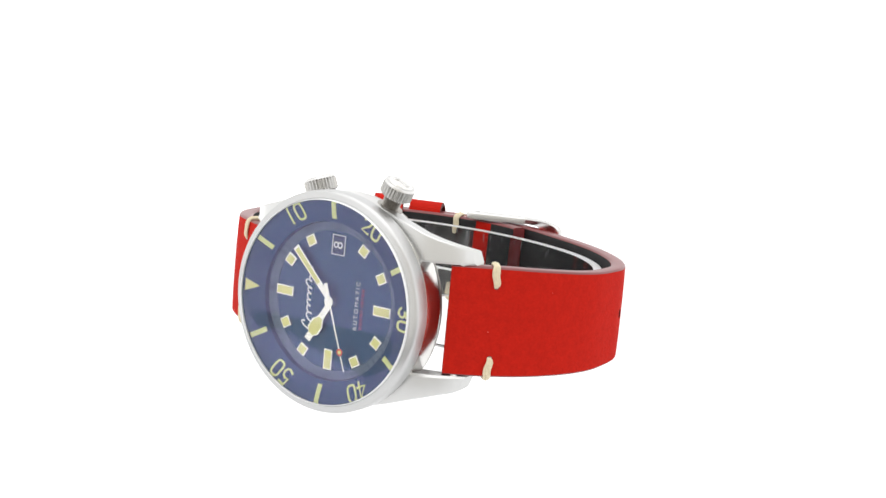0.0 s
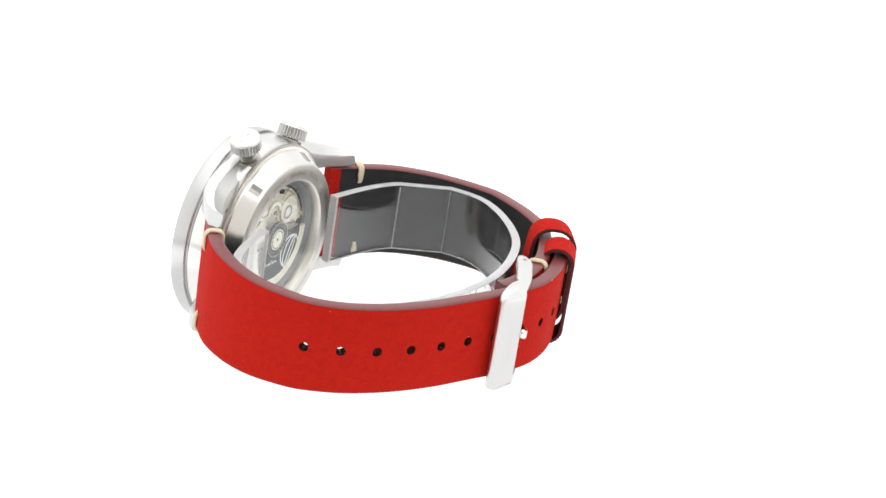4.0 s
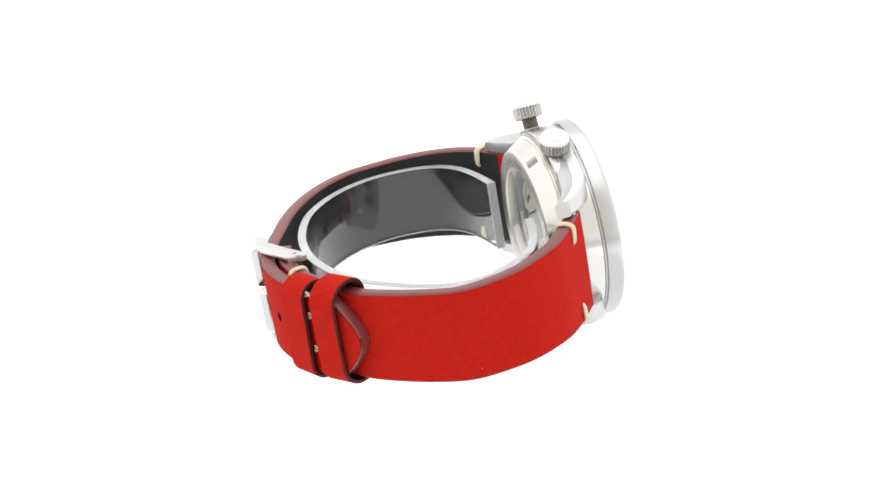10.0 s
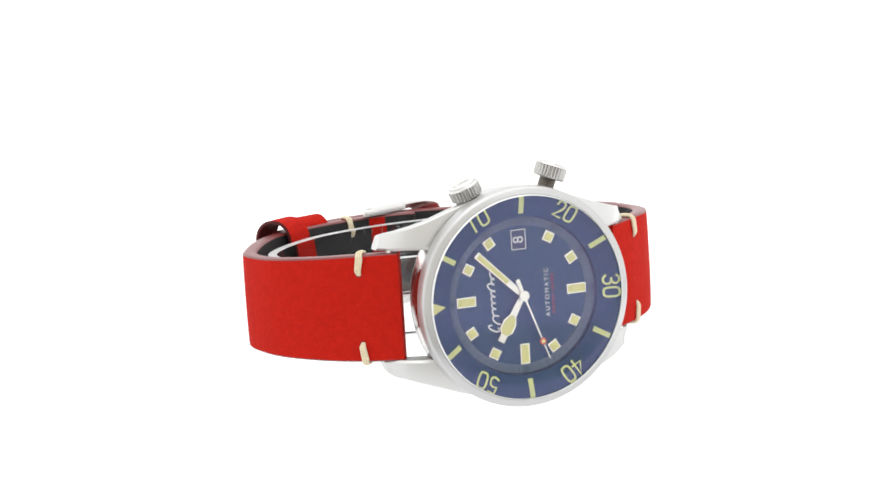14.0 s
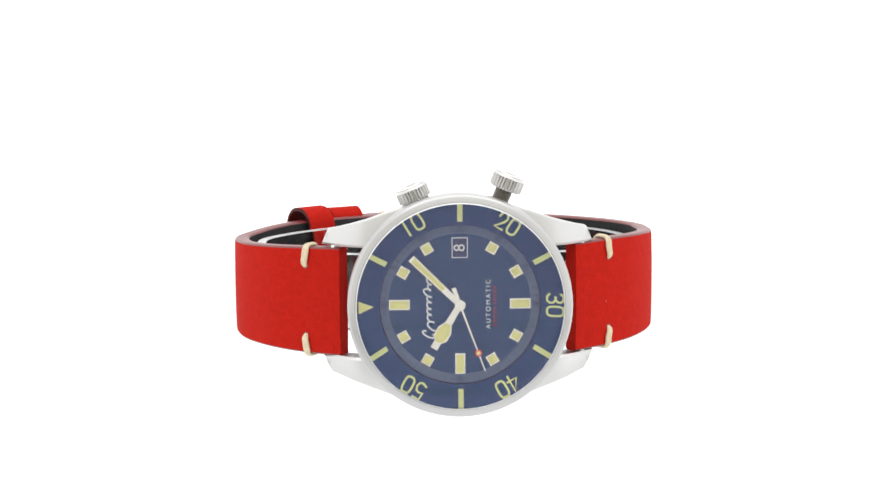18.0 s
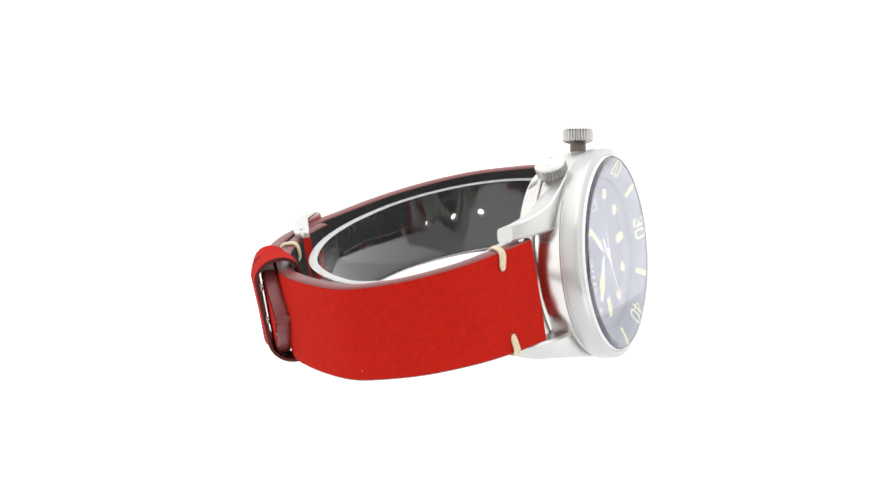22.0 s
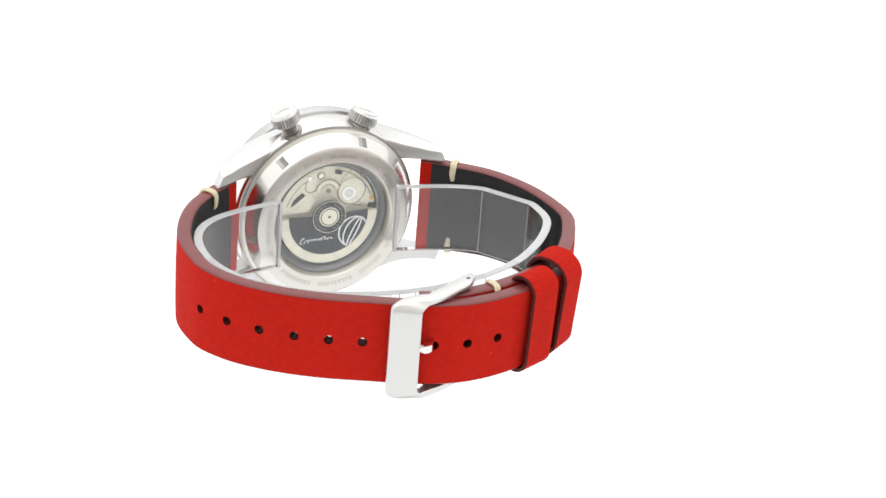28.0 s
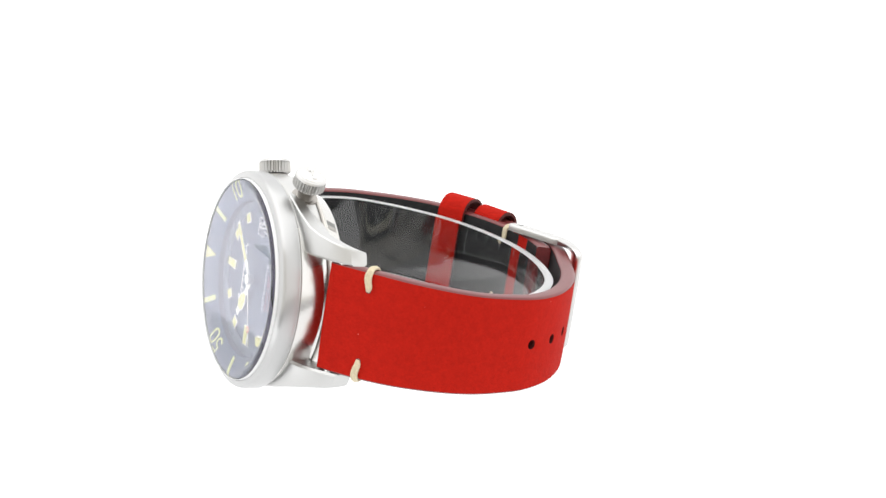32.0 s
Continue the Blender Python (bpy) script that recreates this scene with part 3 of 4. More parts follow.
def case_back(watch):
    back = part("case_back", lathe([(13.3, 10.9), (13.6, 11.15), (16.6, 11.2), (17.1, 11.0), (18.9, 8.0), (18.9, 7.6), (19.5, 7.4), (19.5, 6.75),
                                    (13.0, 6.75), (12.9, 9.6)], 160), BACK_STEEL, watch, "polished steel case back with a display window")
    part("case_back_bevel", lathe([(17.12, 11.01), (18.93, 8.0), (18.88, 7.97), (17.06, 10.97)], 160), BEVEL, back, "polished bevel of the case back")
    part("gasket_line", lathe([(19.75, 6.7), (19.95, 6.75), (19.95, 7.05), (19.4, 7.15), (19.3, 6.7)], 128), GROOVE, back)
    for k in range(6):
        deg = 68.5 + 60 * k
        a = radians(deg)
        er, et = Vector((-math.cos(a), 0, math.sin(a))), Vector((math.sin(a), 0, math.cos(a)))
        # No recess is cut: a dark and a lighter grey paint each slot's shading.
        for s0, s1, mat in ((-0.95, 0.1, SLOT_SHADE), (0.1, 0.95, GROOVE)):
            bm = bmesh.new()
            skin(bm, [[er * 17.45 + et * s0 + Vector((0, 10.53, 0)), er * 17.45 + et * s1 + Vector((0, 10.53, 0)), er * 18.7 + et * s1 + Vector((0, 8.46, 0)),
                       er * 18.7 + et * s0 + Vector((0, 8.46, 0))],
                      [er * 17.3 + et * s0 + Vector((0, 10.1, 0)), er * 17.3 + et * s1 + Vector((0, 10.1, 0)), er * 18.3 + et * s1 + Vector((0, 8.3, 0)),
                       er * 18.3 + et * s0 + Vector((0, 8.3, 0))]])
            part("wrench_slot", bm, mat, back)
    glass = part("case_back_glass", disc(13.2, 10.85, 0.9, 96), WINDOW, watch, "flat clear case back window")
    glass.visible_shadow = False
    gap = part("movement_ring", lathe([(11.3, 7.2), (11.45, 7.9), (11.75, 8.0), (12.1, 8.6), (12.88, 9.3), (12.88, 6.9), (11.3, 6.9)], 96), HOLDER, watch, "grey holder ring round the movement")
    # Solid dark ring painted as the shade between plate and holder.
    part("ring_gap_shade", lathe([(11.0, 7.32), (11.3, 7.32), (11.3, 7.25), (11.0, 7.25)], 96), SHADE, gap)
    plate = part("movement_plate", disc(11.28, 7.3, 0.5), BRASS, watch, "champagne movement plate")

    def blob(name, outline, y, th, mat, bevel=0.12):
        return part(name, prism(outline, y, -th, bevel), mat, plate)

    def arc(r, a0, a1, n=18, cx=0, cz=0):
        return [(cx + r * math.cos(radians(a)), cz + r * math.sin(radians(a))) for a in np.linspace(a0, a1, n)]
    blob("train_bridge", arc(11.1, 4, 84) + [(1.4, 9.2), (2.8, 8.3), (2.7, 6.6), (3.6, 5.0), (2.6, 3.6), (4.2, 0.9)], 7.3, 0.55, BRASS)
    blob("balance_bridge", arc(11.1, 118, 172) + [(-9.0, 0.9), (-7.6, 2.0), (-4.1, 0.7), (-1.2, 3.9), (-2.3, 4.6), (-2.6, 6.8), (-3.4, 8.0)], 7.3, 0.4, BRASS)
    blob("barrel_bridge", arc(3.05, 0, 352, 34, -5.3, 5.0), 7.75, 0.4, BRASS)
    part("jewel_ring", lathe_at(1.55, 1.0, 8.15, 0.16, -4.6, 4.6), POLISHED, plate)
    part("ratchet_wheel", lathe_at(1.0, 0.35, 8.15, 0.1, -4.6, 4.6), MATT_WHITE, plate)
    blob("curved_spring", arc(2.55, 10, 170, 18, 0.1, 5.5) + list(reversed(arc(1.75, 10, 170, 18, 0.1, 5.5))), 7.7, 0.4, BRASS, 0.05)
    blob("outer_rim", arc(11.1, 20, 62, 14) + list(reversed(arc(9.8, 20, 62, 14))), 7.8, 0.3, BRASS, 0.08)
    blob("lever", [(5.2, 5.0), (5.9, 5.8), (7.8, 4.2), (8.4, 2.6), (7.2, 3.4)], 7.86, 0.12, SHADE, 0.03)
    blob("click", [(-2.9, 8.9), (-1.6, 9.3), (-1.4, 10.0), (-2.2, 10.2), (-3.3, 9.7)], 7.5, 0.25, SHADE, 0.05)
    # Solid dark shape painted as the shade of a gap.
    blob("setting_gap_shade", [(-9.2, 0.6), (-10.9, 0.2), (-11.2, 1.2), (-9.6, 1.6)], 7.7, 0.2, SHADE, 0.05)
    seams = [arc(3.2, 150, 392, 30, -5.3, 5.0), arc(2.7, 5, 175, 20, 0.1, 5.5), arc(1.65, 10, 170, 16, 0.1, 5.5), arc(9.7, 18, 64, 18),
             spline([(-2.4, 4.6), (-3.4, 3.0), (-5.8, 1.7), (-7.8, 1.2)], 0.4)[:, :2].tolist(), arc(0.8, 0, 360, 18, 1.8, 9.4),
             spline([(2.7, 6.0), (4.2, 5.6), (5.2, 6.6), (5.0, 8.2)], 0.4)[:, :2].tolist(), arc(10.4, 100, 160, 24)]
    part("plate_seam", ribbon(seams, 0.16, lambda u, v, h: Vector((u, 7.9 + h, v)), 0.05), BRASS_DARK, plate, "dark seams between movement bridges")
    for x, z, mat in ((6.5, 2.2, BRASS), (1.8, 9.4, POLISHED), (-10.1, 2.8, GOLD), (0.0, 5.6, BRASS_DARK), (4.4, 9.0, POLISHED), (-7.6, 8.4, BRASS_DARK)):
        part("screw", disc(0.5, 8.0, -0.2, 16, x, z), mat, plate)
    rotor = part("rotor", prism(arc(9.0, 176, 364, 40) + arc(3.7, 4, 176, 16), 8.6, -0.45, 0.1), ROTOR, watch, "slate grey winding rotor with white print")
    part("rotor_rim", prism(arc(11.05, 178, 362, 56) + list(reversed(arc(8.95, 178, 362, 56))), 8.3, -0.75, 0.12), BRASS, rotor)
    part("rotor_hub", lathe_at(3.7, 2.3, 9.05, 0.3, 0, 0), SHADE, rotor)
    part("hub_line", lathe_at(3.74, 3.64, 9.34, 0.03, 0, 0), BRASS, rotor)
    part("bearing", lathe_at(2.25, 0.9, 9.1, 0.25, 0, 0), BRASS, rotor, "champagne rotor bearing")
    part("bearing_ring", lathe_at(2.0, 1.8, 9.3, 0.07, 0, 0), SHADE, rotor)
    marks = bmesh.new()
    for k in range(22):
        if k not in (5, 6, 16, 17):
            qd = turned([(2.75, -0.09), (3.15, -0.09), (3.15, 0.09), (2.75, 0.09)], 16.4 * k)
            skin(marks, [[(x, 9.36, z) for x, z in qd], [(x, 9.39, z) for x, z in qd]])
    part("hub_print", marks, GASKET_GREY, rotor, "tiny pale print round the hub")
    part("bearing_slot", disc(0.3, 9.3, -0.08, 12), SHADE, rotor)
    part("bearing_screw", disc(0.9, 9.0, -0.35, 20), BRASS, rotor)
    part("rotor_flourish", ribbon(script_line(7.4, 0.85, 8), 0.17, lambda u, v, h: Vector((6.3 - u, 9.07 + h, -5.5 + v)), 0.04), WHITE_INK, rotor)
    globe = []
    c = (-6.0, -4.3)
    for k in (0.15, 0.62, 1.0):
        globe.append([(c[0] + 3.6 * k * math.cos(t), c[1] + 3.6 * math.sin(t)) for t in np.linspace(0.5 * math.pi, 1.5 * math.pi, 16)])
        globe.append([(c[0] - 3.6 * k * math.cos(t), c[1] + 3.6 * math.sin(t)) for t in np.linspace(0.5 * math.pi, 1.5 * math.pi, 16)])
    keep = []
    for ln in globe + [[(c[0] - 3.1, c[1] - 1.0), (c[0], c[1] - 0.4), (c[0] + 3.1, c[1] - 1.0)], [(c[0] - 3.0, c[1] + 1.2), (c[0], c[1] + 1.7), (c[0] + 2.9, c[1] + 1.2)]]:
        ln = [(c[0] + (x - c[0]) * 0.9 - (z - c[1]) * 0.42, c[1] + (x - c[0]) * 0.42 + (z - c[1]) * 0.9) for x, z in ln]
        cut = [p for p in ln if math.hypot(*p) < 8.75 and p[1] < -0.6]
        if len(cut) > 2:
            keep.append(cut)
    part("rotor_emblem", ribbon(keep, 0.34, lambda u, v, h: Vector((u, 9.07 + h, v)), 0.04), WHITE_INK, rotor, "white curved-line emblem")
    # engraved lettering, too small to read: upright strokes in word-like runs round the flat ring
    rnd = random.Random(7)
    deg = -8.0
    while deg < 352:
        for _ in range(rnd.choice((5, 7, 8, 9))):
            for side in (-0.2, 0.2):
                top_ = rnd.choice((15.55, 15.55, 15.2))
                qd = turned([(14.55, side - 0.07), (top_, side - 0.07), (top_, side + 0.07), (14.55, side + 0.07)], deg)
                part("engraved_mark", skin(bmesh.new(), [[(x, 11.2, z) for x, z in qd], [(x, 11.17, z) for x, z in qd]]), GROOVE, back)
            deg += 3.4
        deg += 6.5


def lathe_at(r1, r0, y, th, cx, cz, n=40):
    bm = bmesh.new()
    rings = []
    for i in range(n):
        a = 2 * math.pi * i / n
        rings.append([(cx + r * math.cos(a), yy, cz + r * math.sin(a)) for r, yy in ((r0, y), (r1, y), (r1, y + th), (r0, y + th))])
    return skin(bm, rings, close_path=True, caps=False)


# ---------------------------------------------------------------- the strap
LONG = Path([(22.3, 5.4), (25, 7.3), (29, 10.4), (34.2, 15.6), (37.9, 22), (39.8, 28.5), (39.9, 35), (39.0, 40.7), (35.6, 46.8), (30.8, 51.8),
             (25.2, 56), (19.3, 59.3), (13.3, 61.9), (6, 65), (0, 67.0), (-6, 67.9), (-12.8, 67.3), (-20, 65.3), (-27, 62.2), (-32.2, 58.9), (-35.9, 56.0)])
SHORT = Path([(-22.5, 5.35), (-25, 6.8), (-29, 9.4), (-35.7, 14.7), (-40.9, 22.4), (-43.25, 29.9), (-43.6, 37.0), (-40.8, 43.8), (-37.2, 49.7),
              (-33, 54.6), (-27, 58.5), (-20, 61.7), (-13, 63.6), (-6, 64.3), (0, 63.7), (2.5, 62.9)])
THICK = 3.1
# upper and lower edge of the strap along its line: x, y, top, bottom
LONG_EDGES = [(21.2, 4.6, 10.4, -10.4), (29, 10.4, 10.65, -10.3), (34.2, 15.6, 10.5, -9.95), (37.9, 22, 10.1, -9.75), (39.8, 28.5, 9.65, -9.55),
              (39.9, 35, 9.45, -9.3), (39, 40.7, 9.3, -8.85), (35.6, 46.8, 9.2, -8.65), (25.2, 56, 9.1, -8.5), (0, 67, 8.9, -8.75), (-12.8, 67.3, 8.7, -8.85), (-35.9, 56.0, 8.4, -9.1)]
SHORT_EDGES = [(-21.2, 4.6, 10.2, -10.6), (-29, 9.4, 9.8, -10.85), (-35.7, 14.7, 9.4, -10.55), (-40.9, 22.4, 8.8, -10.6), (-43.4, 30, 8.35, -10.5),
               (-44, 37.5, 8.25, -10.45), (-42, 44.6, 8.45, -10.2), (-38, 50.3, 8.65, -9.7), (-20, 61.7, 8.8, -8.9), (2.5, 62.9, 8.9, -8.8)]


def edges_of(path):
    rows = LONG_EDGES if path is LONG else SHORT_EDGES
    s = [path.near(x, y) for x, y, _, _ in rows]
    spread = np.linspace(-5, 5, 11)
    return lambda v: tuple(float(np.mean(np.interp(v + spread, s, [r[k] for r in rows]))) for k in (2, 3))


def strap(name, path, watch, holes, tip, label, fold):
    """A strap piece: leather face, painted edges and lining, with real punched holes."""
    piece = empty_part(name, watch, label)
    hole_s = [path.near(x, y) for x, y in holes]
    a = 1.45
    cuts = [(s - a, s + a) for s in hole_s]
    cols = []
    s = 0.0
    edges = sorted(cuts)
    last = 0.0
    for lo, hi in edges + [(path.length, path.length)]:
        k = max(1, int((lo - last) / 0.5))
        cols += list(np.linspace(last, lo, k, endpoint=False))
        if lo < path.length:
            cols += list(np.linspace(lo, hi, 4, endpoint=False))
        last = hi
    cols.append(path.length)
    cols = np.array(cols)

    ends = edges_of(path)

    def half(s):
        top, low = ends(s)
        d = path.length - s
        if tip and d < 7.5:
            return max(0.9, (top - low) / 2 * min(1.0, 0.09 + 0.97 * (d / 7.5) ** 0.62))
        return (top - low) / 2

    def mid(s):
        return sum(ends(s)) / 2

    def rows(s):
        h = half(s)
        inner = min(a, h * 0.6)
        hs = h - 0.35
        up = [inner + (hs - inner) * k / 5 for k in range(1, 6)]
        return [-u for u in reversed(up)] + [-inner, -inner / 2, 0, inner / 2, inner] + up

    def grid(bm, depth, from_s=0.0):
        vs = {}
        for i, s in enumerate(cols):
            if s < from_s - 1e-6:
                continue
            for j, z in enumerate(rows(s)):
                crown_ = 0.16 * (abs(z) / 10) ** 3
                vs[i, j] = bm.verts.new(path.point(s, depth + (crown_ if depth < 1 else -crown_), z + mid(s)))
        m = 15
        for i in range(len(cols) - 1):
            for j in range(m - 1):
                if (i, j) not in vs:
                    continue
                sm = 0.5 * (cols[i] + cols[i + 1])
                if 5 <= j <= 8 and any(lo < sm < hi for lo, hi in cuts):
                    continue
                bm.faces.new((vs[i, j], vs[i + 1, j], vs[i + 1, j + 1], vs[i, j + 1]))
        for c, (lo, hi) in zip(hole_s, cuts):
            i0 = int(np.argmin(abs(cols - lo)))
            ring = [(i0 + k, 5) for k in range(4)] + [(i0 + 4, 5 + k) for k in range(4)] + [(i0 + 4 - k, 9) for k in range(4)] + [(i0, 9 - k) for k in range(4)]
            round_ = []
            for q in ring:
                ds, dz = cols[q[0]] - c, rows(c)[q[1]]
                k = 0.95 / math.hypot(ds, dz)
                round_.append(bm.verts.new(path.point(c + ds * k, depth + 0.05 * (1 if depth < 1 else -1), dz * k + mid(c))))
            for k in range(16):
                j = (k + 1) % 16
                bm.faces.new((vs[ring[k]], vs[ring[j]], round_[j], round_[k]))
        return bm

    part("leather_face", grid(bmesh.new(), 0.0), RED, piece, "red nubuck leather face", 60)
    s_fold = fold
    lin = grid(bmesh.new(), THICK)
    mesh_ = part("lining", lin, LINING, piece, "black leather lining", 60)
    mesh_.data.materials.append(RED)
    inv = BASE.inverted()
    for f in mesh_.data.polygons:
        p = inv @ f.center
        if path.near(p.x, p.y) < s_fold or (not tip and path.length - 11.5 < path.near(p.x, p.y) < path.length - 7.5):
            f.material_index = 1
    for sign in (-1, 1):
        bm = bmesh.new()
        rings = []
        for s in cols:
            h, hs = half(s), half(s) - 0.35
            rings.append([path.point(s, d, sign * z + mid(s)) for d, z in ((0.16, hs), (0.3, h - 0.12), (0.75, h), (THICK - 0.75, h), (THICK - 0.3, h - 0.12), (THICK - 0.16, hs))])
        part("painted_edge", skin(bm, rings, close_ring=False), EDGE, piece, "burgundy painted strap edge", 50)
    for s, nm in ((0.0, "strap_end"), (path.length, "strap_end")):
        bm = bmesh.new()
        rs = rows(s)
        wide = half(s) / (half(s) - 0.35)
        rings = [[path.point(s + (0.02 if s else -0.02), d, z * (wide if 0.7 < d < THICK - 0.7 else 1.0) + mid(s)) for z in rs] for d in (0.1, 0.3, 0.75, 1.5, THICK - 0.75, THICK - 0.3, THICK - 0.1)]
        part(nm, skin(bm, rings, close_ring=False), RED if s == 0 else EDGE, piece, "", 50)
    for c in hole_s:
        bm = bmesh.new()
        rings = [[path.point(c + 0.95 * math.cos(2 * math.pi * k / 16), d, 0.95 * math.sin(2 * math.pi * k / 16) + mid(c)) for k in range(16)] for d in (0.05, THICK / 2, THICK - 0.05)]
        part("punched_hole", skin(bm, rings, caps=False), LOOP_EDGE, piece)
    return piece


def empty_part(name, parent, label=""):
    ob = new(name)
    ob.parent = parent
    return tagged(ob, label)


def stitch(path, x, y, sign, piece):
    """A cream thread hooked over the strap's edge."""
    s = path.near(x, y)
    top, low = edges_of(path)(s)
    m, e = (top + low) / 2, (top - low) / 2
    pts = [(0.6, e - 3.9), (-0.05, e - 3.5), (-0.3, e - 2.9), (-0.32, e - 1.5), (-0.25, e - 0.5), (0.15, e + 0.15), (0.8, e + 0.42), (THICK - 0.8, e + 0.42),
           (THICK - 0.1, e + 0.15), (THICK + 0.25, e - 0.5), (THICK + 0.33, e - 1.5), (THICK + 0.28, e - 2.7), (THICK - 0.1, e - 3.3)]
    wob = lambda k: 0.07 * math.sin(2.1 * k + x)
    both = bmesh.new()
    for strand in (-1, 0, 1):
        line = spline([path.point(s + wob(k) + (0.25 if k < 3 else 0.0) + strand * (0.40 if 1 < k < 11 else 0.15) + 0.05 * math.sin(1.7 * k + 2 * strand),
                                  d + 0.05 * abs(strand) * (1 if d < 1.5 else -1), sign * (z - 0.12 * abs(strand)) + m) for k, (d, z) in enumerate(pts)], 0.4)
        one = bpy.data.meshes.new("strand")
        bit = tube([tuple(p) for p in line], 0.30, 7)
        bit.to_mesh(one)
        bit.free()
        both.from_mesh(one)
        bpy.data.meshes.remove(one)
    part("stitch", both, THREAD, piece, "cream waxed thread stitch")
    # Dark patch on the leather, painted as the shade in the thread's hole.
    q = [path.point(s + 0.25 + 0.55 * math.cos(t), -0.012 + 0.16 * 0.3, sign * (e - 3.75) + 0.42 * math.sin(t) + m) for t in np.linspace(0, 2 * math.pi, 13)[:-1]]
    bm = bmesh.new()
    n = Vector((*path.at(s)[2], 0))
    skin(bm, [q, [Vector(p) + 0.05 * n for p in q]])
    part("stitch_hole_shade", bm, EDGE, piece)


def keeper(x, y, width, lean, watch, label, slack, low, inside=0.75, sag=0.0):
    """A leather loop round both strap layers."""
    s = LONG.near(x, y)
    q, t, n = LONG.at(s)
    t3, n3, z3 = Vector((*t, 0)), Vector((*n, 0)), Vector((0, 0, 1))
    top, bottom = edges_of(LONG)(s)
    c = Vector((*q, (top + bottom) / 2 + low))
    reach = (top - bottom) / 2

    def loop(grow, k):
        """Rounded rectangle in (depth outward, height)."""
        hi, lo, hz, r = 0.35 + grow, -2 * THICK - inside - grow, reach + slack + grow, 3.3 + grow
        r = min(r, 0.49 * (hi - lo))
        pts = []
        for cy, cz, a0 in ((hi - r, hz - r, 0), (lo + r, hz - r, 90), (lo + r, -hz + r, 180), (hi - r, -hz + r, 270)):
            for a in np.linspace(a0, a0 + 90, 10):
                pts.append((cy + r * math.cos(radians(a)), cz + r * math.sin(radians(a))))
        return pts
    th = 0.7

    def put(u, v, w):
        return c + t3 * (w + lean * v / 11.0) + n3 * (u + (0.45 + 0.55 * slack) * (1 - (v / 12.0) ** 2) * min(1.0, max(0.0, (u + 4.5) / 3.0)) + sag * min(0.0, v) / 11.0 * (1.0 if u > -3 else 2.2)) + z3 * v
    holder = empty_part("keeper", watch, label)
    w = width / 2
    face = bmesh.new()
    for g in (th, ):
        rings = [[put(u, v, -w + 0.1 + (width - 0.2) * k / 4) for u, v in loop(g, k)] for k in range(5)]
        skin(face, rings, caps=False)
    part("loop_face", face, RED_LOOP, holder, "red nubuck loop", 60)
    inner = bmesh.new()
    rings = [[put(u, v, -w + width * k / 2) for u, v in loop(0.0, k)] for k in range(3)]
    part("loop_lining", skin(inner, rings, caps=False), LOOP_EDGE, holder, "", 60)
    for e in (-1, 1):
        bm = bmesh.new()
        o, i = loop(th, 0), loop(0.0, 0)
        m_ = [((a + c_) / 2, (b + d) / 2) for (a, b), (c_, d) in zip(o, i)]
        rings = [[put(u, v, e * (w - 0.1)) for u, v in o], [put(u, v, e * (w + 0.05)) for u, v in m_], [put(u, v, e * w) for u, v in i]]
        part("loop_edge", skin(bm, rings, caps=False), LOOP_EDGE, holder, "", 60)
    return holder


